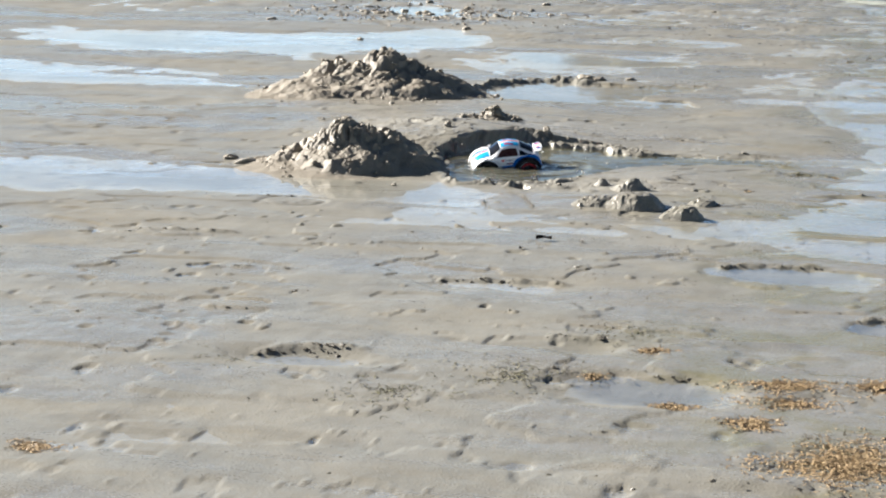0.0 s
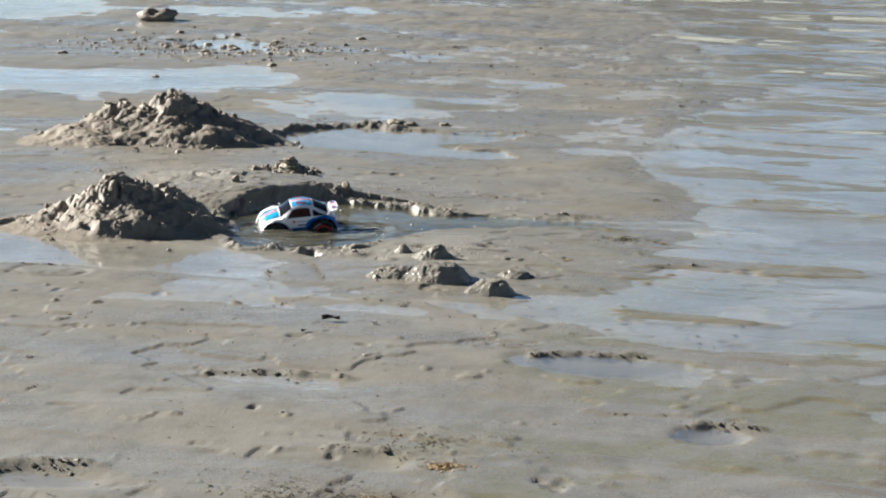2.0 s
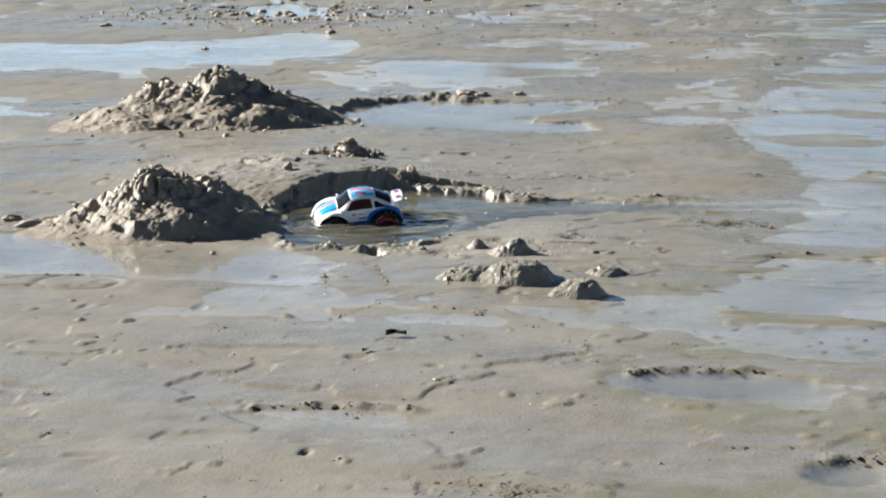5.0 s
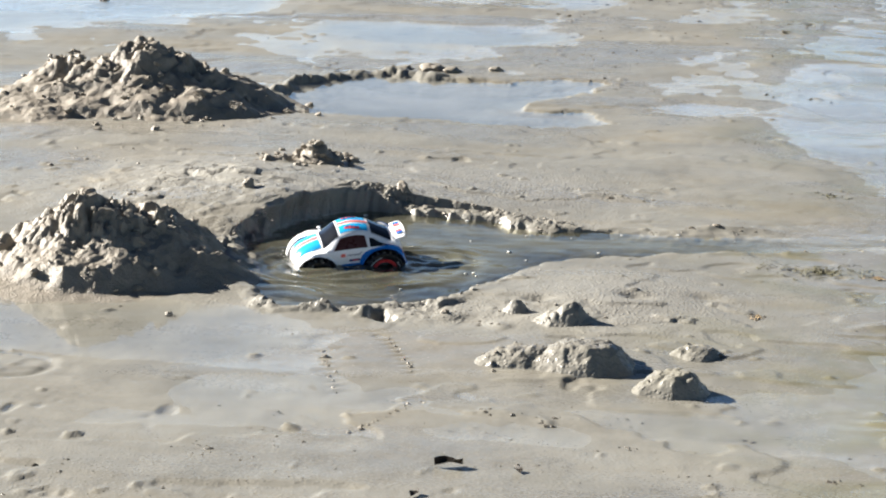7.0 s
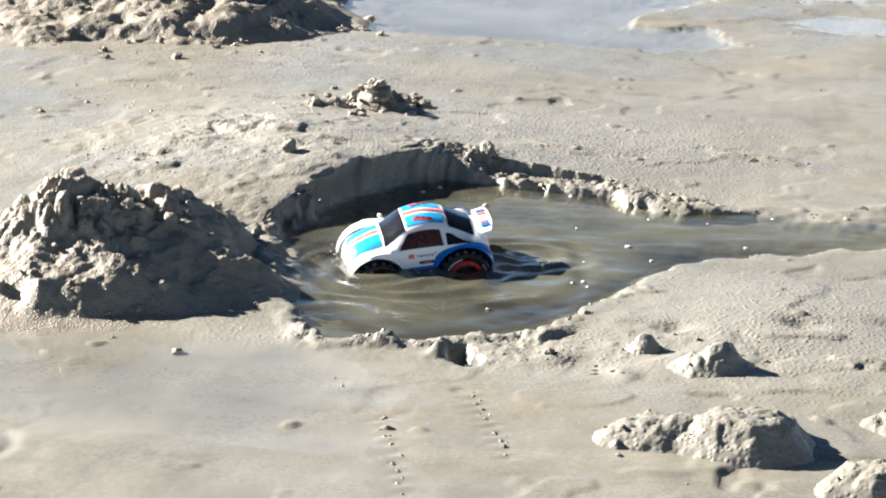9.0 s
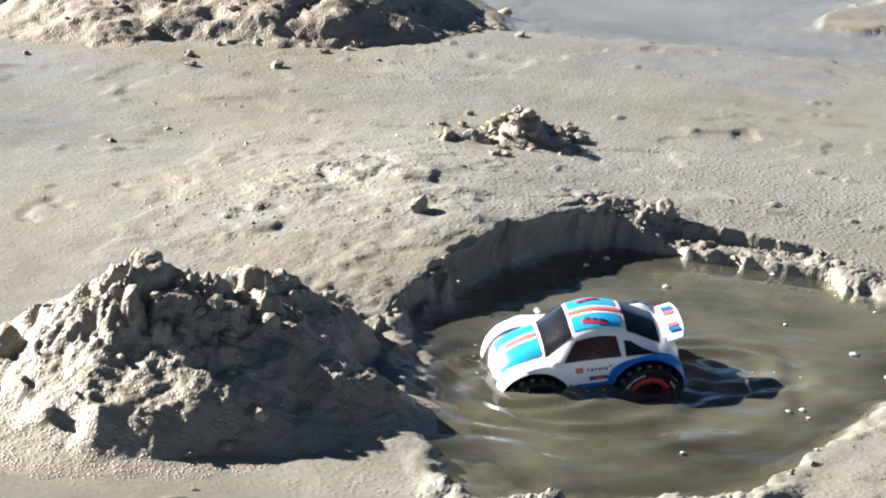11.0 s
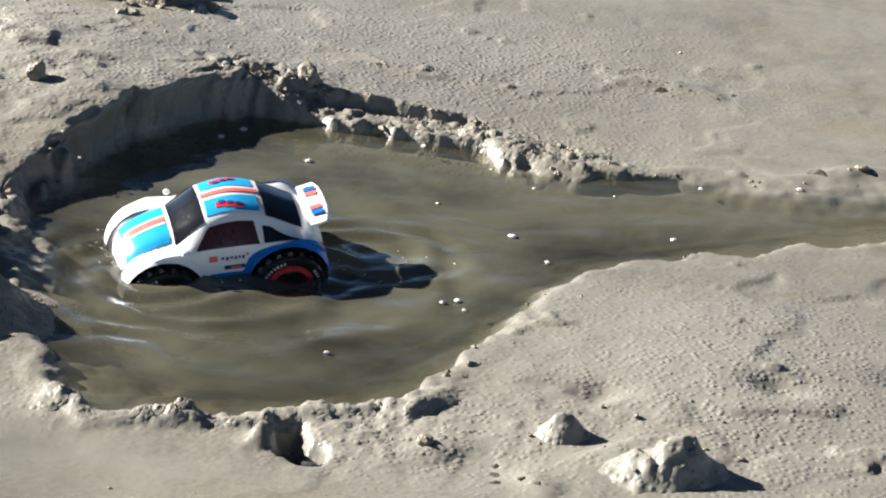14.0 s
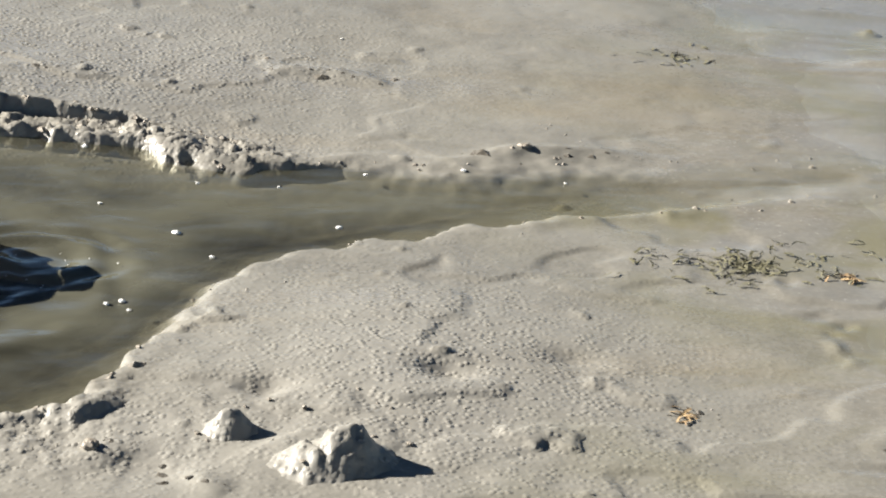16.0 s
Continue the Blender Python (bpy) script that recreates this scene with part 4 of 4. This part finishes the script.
    mark(shell, "bonnet_line", WHITE, 1.6, 3.72, -0.36, 0.36, 0.0012, parent=shell, nu=10, nv=3)
    mark(shell, "bonnet_line", PINK, 1.7, 3.7, -0.24, 0.24, 0.0018, parent=shell, nu=10, nv=3)
    mark(car, "windscreen", TINTED, 3.95, 5.0, -1.9, 1.9, 0.0008, nu=8, nv=12, label="dark tinted windscreen", shape=lambda a, b: (a, 0.5 + (b - 0.5) * (1 - 0.06 * a)))
    mark(car, "rear_window", TINTED, 7.05, 8.25, -1.75, 1.75, 0.0008, nu=8, nv=12, label="dark tinted rear window")
    mark(shell, "roof_stripe", PINK, 5.1, 6.95, -0.2, 0.2, 0.001, parent=shell, nu=8, nv=2)
    mark(shell, "rear_skirt", BLUE, 9.45, 9.98, -4.9, -3.3, parent=shell, nu=5, nv=6)
    mark(shell, "rear_skirt", BLUE, 9.45, 9.98, 3.3, 4.9, parent=shell, nu=5, nv=6)
    bumper = part("rear_bumper", box_mesh("rear_bumper", (0.008, 0.092, 0.03), 0.003, (-0.1195, 0, 0.054)), BLUE, car, "blue rear bumper")
    for k in range(6):
        y = (-0.026, -0.02, -0.014, 0.014, 0.02, 0.026)[k]
        part("plate_bar", box_mesh("plate_bar", (0.001, 0.0035, 0.009), 0.0, (-0.1238, y, 0.057)), WHITE, bumper)
    for y in (-0.008, 0.006):
        part("tail_badge", box_mesh("tail_badge", (0.0012, 0.011, 0.008), 0.0004, (-0.1205, y, 0.079)), NAVY, car)
    # Spoiler on two feet.
    bm = bmesh.new()
    rows = []
    for k in range(13):
        y = -0.044 + 0.088 * k / 12
        bend = (abs(y) / 0.044) ** 3
        sweep = 0.006 * bend
        prof = [(-0.104 - sweep * 0.3, 0.1085 - 0.004 * bend), (-0.131 + sweep, 0.1125 - 0.004 * bend), (-0.133 + sweep, 0.1105 - 0.004 * bend), (-0.106 - sweep * 0.3, 0.105 - 0.004 * bend)]
        rows.append([bm.verts.new((x, y, z)) for x, z in prof])
    for p, q in zip(rows, rows[1:]):
        for i in range(4):
            bm.faces.new((p[i], p[(i + 1) % 4], q[(i + 1) % 4], q[i]))
    bm.faces.new(rows[0])
    bm.faces.new(list(reversed(rows[-1])))
    bmesh.ops.recalc_face_normals(bm, faces=bm.faces)
    spoiler = part("spoiler", finish("spoiler", bm, False), WHITE, car, "white plastic rear spoiler")
    for k, (y, mat) in enumerate(((-0.026, BLUE), (-0.015, PINK), (0.015, PINK), (0.026, BLUE))):
        ob = part("spoiler_print", box_mesh("spoiler_print", (0.014, 0.008, 0.0012), 0), mat, spoiler)
        ob.matrix_basis = pose(-0.118, y, 0.1112, 0, 9, 0)
    for y in (-0.03, 0.03):
        part("spoiler_foot", box_mesh("spoiler_foot", (0.012, 0.006, 0.014), 0.0015, (-0.112, y, 0.101)), WHITE, spoiler)
    part("chassis", box_mesh("chassis", (0.2, 0.066, 0.016), 0.003, (0, 0, 0.037)), BLACK, car, "black plastic chassis")
    front = part("front_bumper", box_mesh("front_bumper", (0.008, 0.07, 0.016), 0.003, (0.118, 0, 0.046)), WHITE, car)
    part("grille", box_mesh("grille", (0.002, 0.04, 0.008), 0.0005, (0.1225, 0, 0.047)), BLACK, front)
    return car


CAR = build_car()
CAR.matrix_world = pose(0.069, 0.615, -0.056, -10, 6, 196) @ Matrix.Scale(1.155, 4)


# ---- loose clods, weed and small things on the flat ----
def mud_clod(x, y, r, seed, tall=1.0, label="loose clod of dark grey mud on the flat", sink=0.3):
    ob = new("mud_clod", lump_mesh("mud_clod", r, seed, 0.8 * tall, 3, 0.55))
    ob.data.materials.append(CLOD)
    ob.location = (x, y, max(ground_at(x, y), -0.004) + r * 0.8 * tall * (1 - 2 * sink) * 0.5)
    ob.rotation_euler = (0, 0, seed * 1.7)
    return tagged(ob, label, "clod", "loose clods")


for k, (x, y, r, tall) in enumerate([(0.137, 1.245, 0.019, 1.7), (-0.262, 1.06, 0.015, 1.7), (1.0, 1.1, 0.010, 0.5),
                                    (-0.27, -0.01, 0.010, 0.7), (0.375, 0.03, 0.010, 0.9), (-0.95, 0.33, 0.04, 0.5), (-1.05, 0.42, 0.03, 0.6)]):
    mud_clod(x, y, r, 11 + k, tall)
rnd = random.Random(77)
for k in range(45):
    x, y = rnd.gauss(-1.6, 0.36), rnd.gauss(6.7, 0.38)
    mud_clod(x, y, rnd.uniform(0.012, 0.028), 40 + k, rnd.uniform(0.45, 0.75), "dark clod of broken mud on the far flat")
mud_clod(-2.27, 8.2, 0.11, 3, 0.75, "large lone clod of grey mud far out", 0.25)
for x, y, r in ((-0.02, 3.62, 0.07), (0.05, 3.58, 0.05), (-0.12, 3.6, 0.05), (0.2, 3.66, 0.04), (-2.3, 6.0, 0.05)):
    mud_clod(x, y, 0.62 * r, 90 + int(50 * r), 0.5, "flat clod of dark mud by a puddle")


def crumbs(name, label, spots, size, seed, low=-0.004, mud=None, flat=1.0):
    """Crumbs of mud too small to tell apart, as one mesh."""
    rnd = random.Random(seed)
    base = [(0, 0, 1.0), (1, 0, 0.1), (0.3, 0.9, 0.0), (-0.8, 0.55, 0.15), (-0.75, -0.6, 0.0), (0.35, -0.95, 0.1), (0, 0, -0.6)]
    tris = [(0, 1, 2), (0, 2, 3), (0, 3, 4), (0, 4, 5), (0, 5, 1), (6, 2, 1), (6, 3, 2), (6, 4, 3), (6, 5, 4), (6, 1, 5)]
    verts, faces = [], []
    for x, y in spots:
        r, a, k = rnd.uniform(*size) * rnd.choice((0.6, 0.8, 1, 1, 1.5)), rnd.uniform(0, 6.3), len(verts)
        z, c, s = ground_at(x, y), math.cos(a), math.sin(a)
        if z < low:
            continue
        z = max(z, -0.001) - 0.2 * r
        stretch, tall = rnd.uniform(0.7, 1.5), flat * rnd.uniform(0.4, 0.9)
        for px, py, pz in base:
            px, py, pz = px * stretch + rnd.uniform(-0.25, 0.25), py + rnd.uniform(-0.25, 0.25), pz * tall
            verts.append((x + r * (px * c - py * s), y + r * (px * s + py * c), z + r * pz))
        faces += [(k + p, k + q, k + w) for p, q, w in tris]
    me = bpy.data.meshes.new(name)
    me.from_pydata(verts, [], faces)
    me.materials.append(mud or CLOD)
    return tagged(new(name, me), label, "crumbs", kind="stuff")


# Mud for flecks and flakes: dark mud, their small shadows put into the colour.
def dark_shaded_mud():
    n = Nodes("dark_shaded_mud")
    n.put(n.bsdf.inputs["Base Color"], n.ramp(n.noise(70, 4, 0.65), [(0.3, (0.05, 0.044, 0.034)), (0.7, (0.12, 0.106, 0.082))]))
    n.put(n.bsdf.inputs["Roughness"], n.span(n.noise(40, 3), 0.3, 0.7, 0.4, 0.65))
    n.join(n.bump(n.noise(140, 3), 0.003, 0.8), n.bsdf.inputs["Normal"])
    return n.mat


DARK_SHADED_MUD = dark_shaded_mud()


def clustered(n, boxes, seed, tight=0.03):
    rnd, out = random.Random(seed), []
    while len(out) < n:
        x0, x1, y0, y1 = rnd.choice(boxes)
        cx, cy = rnd.uniform(x0, x1), rnd.uniform(y0, y1)
        for _ in range(rnd.randrange(1, 9)):
            out.append((cx + rnd.gauss(0, tight * 1.6), cy + rnd.gauss(0, tight)))
    return out


crumbs("mud_crumbs", "scattered small crumbs of grey mud", clustered(420, [(-1.4, 1.6, -1.0, 2.1), (-1.0, 0.2, 1.3, 2.3), (-0.9, -0.1, 1.1, 2.2), (-0.75, -0.2, 0.8, 1.6)], 3), (0.002, 0.005), 4)
rnd = random.Random(9)
rim = []
for (ax, ay), (bx, by) in zip(POOL_EDGE, POOL_EDGE[1:]):
    for _ in range(int(40 * math.hypot(bx - ax, by - ay))):
        t = rnd.random()
        if ax < 0.12 and ay > 0.5:
            continue
        rim.append((ax + (bx - ax) * t + rnd.gauss(0, 0.022), ay + (by - ay) * t + rnd.gauss(0, 0.022)))
broken = []
for _ in range(36):
    x = rnd.choice((0.10, 0.16, 0.27, 0.31, 0.42, 0.50, 0.56)) + rnd.gauss(0, 0.03)
    ys = np.arange(0.95, 1.4, 0.004)
    edge, along = rim_scarp(np.full(ys.shape, x), ys)
    y = float(ys[np.argmin(np.abs(edge))])
    for _ in range(rnd.randrange(1, 6)):
        broken.append((x + rnd.gauss(0, 0.012), y + rnd.gauss(-0.008, 0.009)))
    if rnd.random() < 0.5:
        broken.append((x + rnd.gauss(0, 0.02), y - rnd.uniform(0.03, 0.08)))
crumbs("ledge_crumbs", "broken crumbs along the ledge behind the pool", broken, (0.003, 0.007), 8)
crumbs("rim_crumbs", "crumbled mud along the edge of the pool", rim, (0.002, 0.006), 5)
track = [(ax + (bx - ax) * t / 26 + rnd.gauss(0, 0.006), ay + (by - ay) * t / 26 + rnd.gauss(0, 0.006)) for ax, ay, bx, by in RUTS[:3] for t in range(27) if rnd.random() < 0.75]
crumbs("rut_crumbs", "crumbs of mud pressed up along wheel ruts", track, (0.003, 0.008), 6, -0.02)
ridged = [(ax + (bx - ax) * t + rnd.gauss(0, 0.012), ay + (by - ay) * t + 0.48 * (bx - ax) * t * (1 - t) + rnd.gauss(0, 0.012)) for ax, ay, bx, by, tall in RIDGES for t in [rnd.random() for _ in range(int(70 * (bx - ax)))]]
crumbs("ridge_crumbs", "dark crumbs along low ridges of the flat", ridged, (0.004, 0.010), 7, mud=DARK_SHADED_MUD, flat=0.6)
crumbs("far_crumbs", "scattered crumbs and flakes on the far flat", clustered(2000, [(-3.0, 2.0, -4.4, -0.8), (-3.0, 1.0, 2.2, 5.5), (-3.2, 1.2, 5.8, 10.5), (-2.4, -0.4, 6.0, 7.6)], 13, 0.07), (0.003, 0.008), 14, mud=DARK_SHADED_MUD, flat=0.6)
crumbs("crust_flakes", "dark broken flakes of crust on the far flat", clustered(1500, [(-0.9, 1.5, 5.6, 8.6), (-0.6, 1.0, 5.2, 7.5), (-3.2, -0.9, 7.2, 9.0), (0.2, 1.6, 3.2, 5.2)], 19, 0.05), (0.005, 0.014), 20, mud=DARK_SHADED_MUD, flat=0.6)
crumbs("near_flecks", "small dark flecks of mud on the wet flat", clustered(900, [(-1.2, 2.0, -4.3, -1.0), (0.0, 1.9, -2.2, -0.7)], 23, 0.05), (0.003, 0.008), 24, mud=DARK_SHADED_MUD, flat=0.5)

MARKS = [(0.93, -1.11), (1.26, -1.09), (1.03, -1.18), (0.69, -0.74), (0.63, -0.91), (0.85, -0.94), (0.06, -0.89), (0.03, -1.12), (-0.03, -1.08), (-0.51, -0.4),
         (0.13, -0.79), (-0.29, -1.2), (1.1, 2.39), (1.11, 0.16), (0.85, 2.15), (0.63, -1.1), (1.86, -2.47), (-0.33, -2.1), (-0.11, -2.24), (0.72, -2.08),
         (0.42, -2.59), (-0.23, -2.54), (0.18, -3.06), (0.58, -2.38), (0.87, -2.54), (0.54, -1.93), (1.34, -2.27), (1.06, -1.8), (1.48, -2.14), (1.75, -2.12)]
spots = [(rnd.gauss(x, 0.035), rnd.gauss(y, 0.014)) for x, y in MARKS for _ in range(8)]
crumbs("mud_flakes", "dark flakes of mud in small clusters on the flat", spots, (0.003, 0.008), 200, -0.02, DARK_SHADED_MUD, 0.7)
crumbs("broken_crust", "broken dark crust of mud on the far flat", [(rnd.gauss(-1.55, 0.5), rnd.gauss(6.7, 0.35)) for _ in range(900)], (0.006, 0.016), 15)


def weed_material(name, a, b):
    n = Nodes(name)
    n.put(n.bsdf.inputs["Base Color"], n.ramp(n.noise(90, 4, 0.7), [(0.3, a), (0.7, b)]))
    n.bsdf.inputs["Roughness"].default_value = 0.55
    return n.mat


RUST = weed_material("rust_weed", (0.17, 0.105, 0.052), (0.44, 0.32, 0.17))
OLIVE = weed_material("olive_weed", (0.07, 0.068, 0.04), (0.18, 0.167, 0.098))


def weed_clump(x, y, rx, ry, count, material, label, seed, length=0.03):
    """A tangled mat of fine weed lying on the mud."""
    rnd = random.Random(seed)
    verts, faces = [], []
    for _ in range(count):
        a, d = rnd.uniform(0, 6.3), min(abs(rnd.gauss(0, 0.5)), 1.15)
        px, py = x + rx * d * math.cos(a) * (1 + 0.3 * math.sin(3 * a + seed)), y + ry * d * math.sin(a) * (1 + 0.3 * math.cos(2 * a + seed))
        heading, pz, w = rnd.uniform(0, 6.3), max(ground_at(px, py), 0.0) + 0.001, rnd.choice((0.0008, 0.0011, 0.0015, 0.002))
        rise, k = rnd.uniform(0.1, 0.35), len(verts)
        steps, leg = 4, length * rnd.uniform(0.5, 1.4) / 4
        lift = 0.0
        for i in range(steps + 1):
            nx, ny = -math.sin(heading) * w, math.cos(heading) * w
            verts += [(px - nx, py - ny, pz + lift), (px + nx, py + ny, pz + lift + 0.0008)]
            heading += rnd.uniform(-0.9, 0.9)
            px, py = px + leg * math.cos(heading), py + leg * math.sin(heading)
            lift = max(0.0, lift + leg * (rise if i < 2 else -rise))
        faces += [(k + 2 * i, k + 2 * i + 2, k + 2 * i + 3, k + 2 * i + 1) for i in range(steps)]
    me = bpy.data.meshes.new("seaweed_clump")
    me.from_pydata([(vx - x, vy - y, vz) for vx, vy, vz in verts], [], faces)
    me.materials.append(material)
    ob = new("seaweed_clump", me)
    ob.location = (x, y, 0)
    return tagged(ob, label, "seaweed", "drying weed", "stuff")


for k, (x, y, rx, ry, count) in enumerate([(1.68, -3.95, 0.26, 0.32, 2600), (1.48, -3.18, 0.17, 0.10, 700), (1.42, -3.6, 0.09, 0.11, 500), (1.2, -3.45, 0.08, 0.07, 260), (-0.28, -4.25, 0.09, 0.08, 300),
                                          (1.07, -2.83, 0.07, 0.05, 160), (1.72, -3.12, 0.13, 0.12, 420), (1.95, -3.1, 0.2, 0.15, 700), (1.5, -3.35, 0.22, 0.12, 350), (0.95, -3.15, 0.05, 0.05, 90)]):
    weed_clump(x, y, 0.8 * rx, 0.8 * ry, int(1.4 * count), RUST, "rust-brown mat of drying seaweed on mud", 60 + k, 0.02)
for k, (x, y, rx, ry, count) in enumerate([(1.27, 0.66, 0.2, 0.09, 190), (1.33, 1.6, 0.16, 0.12, 30), (0.75, -3.25, 0.3, 0.3, 260), (0.45, -3.5, 0.26, 0.25, 150), (-0.05, -3.2, 0.2, 0.2, 60), (1.0, -2.6, 0.25, 0.2, 90)]):
    weed_clump(x, y, rx, ry, count, OLIVE, "thin olive-green film of weed on wet mud", 80 + k, 0.022)
for k, (x, y) in enumerate([(1.095, 0.16), (1.4, 0.62)]):
    weed_clump(x, y, 0.018, 0.02, 20, RUST, "tiny rust-brown tuft of weed", 95 + k, 0.02)


def dead_leaf(x, y, size, turn, seed):
    """A curled dark leaf lying on the mud."""
    bm = bmesh.new()
    rnd = random.Random(seed)
    rows = []
    for i in range(9):
        t = i / 8
        w = 0.30 * math.sin(math.pi * min(1, 0.06 + t * 0.94)) ** 0.8
        rows.append([bm.verts.new((size * (t - 0.5), size * w * s + rnd.uniform(-0.03, 0.03) * size, size * (0.16 * abs(s) ** 1.5 + 0.1 * math.sin(3 * t + s) + 0.05))) for s in (-1, -0.5, 0, 0.5, 1)])
    for p, q in zip(rows, rows[1:]):
        for i in range(4):
            bm.faces.new((p[i], p[i + 1], q[i + 1], q[i]))
    bmesh.ops.solidify(bm, geom=list(bm.faces), thickness=size * 0.015)
    ob = new("dead_leaf", finish("dead_leaf", bm))
    ob.data.materials.append(LEAF)
    ob.matrix_world = pose(x, y, max(ground_at(x, y), 0) + 0.001, 0, 0, turn)
    return tagged(ob, "curled dark brown dead leaf on wet mud", "leaf", "dead leaves")


LEAF = weed_material("dead_leaf", (0.02, 0.016, 0.012), (0.06, 0.045, 0.03))
for k, (x, y, size, turn) in enumerate([(0.495, -1.12, 0.055, 10), (0.45, -1.32, 0.03, 70), (0.63, -1.14, 0.03, 110)]):
    dead_leaf(x, y, size, turn, k)


def foam_material():
    n = Nodes("foam")
    n.bsdf.inputs["Base Color"].default_value = (0.85, 0.85, 0.82, 1)
    n.bsdf.inputs["Roughness"].default_value = 0.15
    n.join(n.bump(n.cells(500), 0.002), n.bsdf.inputs["Normal"])
    return n.mat


FOAM = foam_material()
rnd = random.Random(31)
for x, y in [(0.745, 1.63), (0.33, 1.1), (0.02, 1.08), (0.05, 1.12), (0.5, 0.95), (0.62, 0.94), (0.7, 0.78), (0.75, 1.0), (0.9, 1.02), (0.47, 0.75), (0.36, 0.86), (0.52, 0.66), (0.24, 0.3), (0.4, 0.5), (0.41, 0.47), (0.38, 0.49), (1.05, 0.98), (0.16, 1.0)]:
    bubble = new("foam_bubble", lump_mesh("foam_bubble", rnd.uniform(0.0025, 0.006), rnd.randrange(40), 0.45, 3, 0.3))
    bubble.data.materials.append(FOAM)
    bubble.location = (x, y, max(ground_at(x, y), 0.003) + 0.001)
    tagged(bubble, "small white foam bubble floating on the pool", "bubble", "foam bubbles")

froth = []
for cx, cy, sx, sy in ((-0.06, 0.54, 0.03, 0.015), (0.05, 0.515, 0.05, 0.012), (0.2, 0.56, 0.05, 0.02), (0.31, 0.64, 0.04, 0.025), (-0.09, 0.6, 0.02, 0.03)):
    froth += [(rnd.gauss(cx, sx), rnd.gauss(cy, sy), rnd.uniform(0.0006, 0.0018)) for _ in range(12)]


def froth_mesh():
    """Beads of foam whipped up by the wheels, as one mesh."""
    bead = [(0, 0, 1), (1, 0, 0), (0, 1, 0), (-1, 0, 0), (0, -1, 0)]
    verts, faces = [], []
    for x, y, r in froth:
        k = len(verts)
        verts += [(x + r * 1.4 * a, y + r * b, 0.0045 + 0.5 * r * c) for a, b, c in bead]
        faces += [(k, k + 1, k + 2), (k, k + 2, k + 3), (k, k + 3, k + 4), (k, k + 4, k + 1)]
    me = bpy.data.meshes.new("froth")
    me.from_pydata(verts, [], faces)
    me.materials.append(FOAM)
    for face in me.polygons:
        face.use_smooth = True
    tagged(new("froth", me), "thin froth on murky water round the toy", "froth", kind="stuff")


froth_mesh()


def far_woods():
    """The wooded shore beyond the water, known from its dark mirror image."""
    rnd = random.Random(23)
    verts, faces = [], []
    for k in range(-9, 26):
        tx, ty = -4 + 3.4 * k + rnd.uniform(-1, 1), 78 + rnd.uniform(-5, 8)
        tall = rnd.uniform(8.0, 11.5) if k >= -1 else rnd.uniform(4.4, 5.6)
        m = len(verts)
        for h, r in ((0, 0.35), (tall * 0.5, 0.22), (tall * 0.8, 0.1)):
            verts += [(tx + r * math.cos(a), ty + r * math.sin(a), h) for a in (0, 1.57, 3.14, 4.71)]
        for row in range(2):
            faces += [(m + 4 * row + i, m + 4 * row + (i + 1) % 4, m + 4 * row + 4 + (i + 1) % 4, m + 4 * row + 4 + i) for i in range(4)]
        for _ in range(650):
            a, e, d = rnd.uniform(0, 6.3), rnd.uniform(-1, 1), rnd.uniform(0.35, 1) ** 0.5
            wide = 2.6 * (1 - 0.35 * e) * d
            p = Vector((tx + wide * math.cos(a), ty + wide * math.sin(a), tall * (0.56 + 0.42 * e * d)))
            q, m, size = Euler((rnd.uniform(0, 6), rnd.uniform(0, 6), 0)).to_matrix(), len(verts), rnd.uniform(0.35, 0.75)
            verts += [tuple(p + q @ Vector(c) * size) for c in ((-1, -0.5, 0), (0.9, -0.6, 0.2), (0.3, 1, -0.1), (-0.6, 0.5, 0.4))]
            faces.append((m, m + 1, m + 2, m + 3))
    me = bpy.data.meshes.new("far_woods")
    me.from_pydata(verts, [], faces)
    me.materials.append(weed_material("far_leaves", (0.05, 0.054, 0.010), (0.14, 0.125, 0.026)))
    tagged(new("far_woods", me), "autumn woods on the far shore", "woods", kind="stuff")


far_woods()
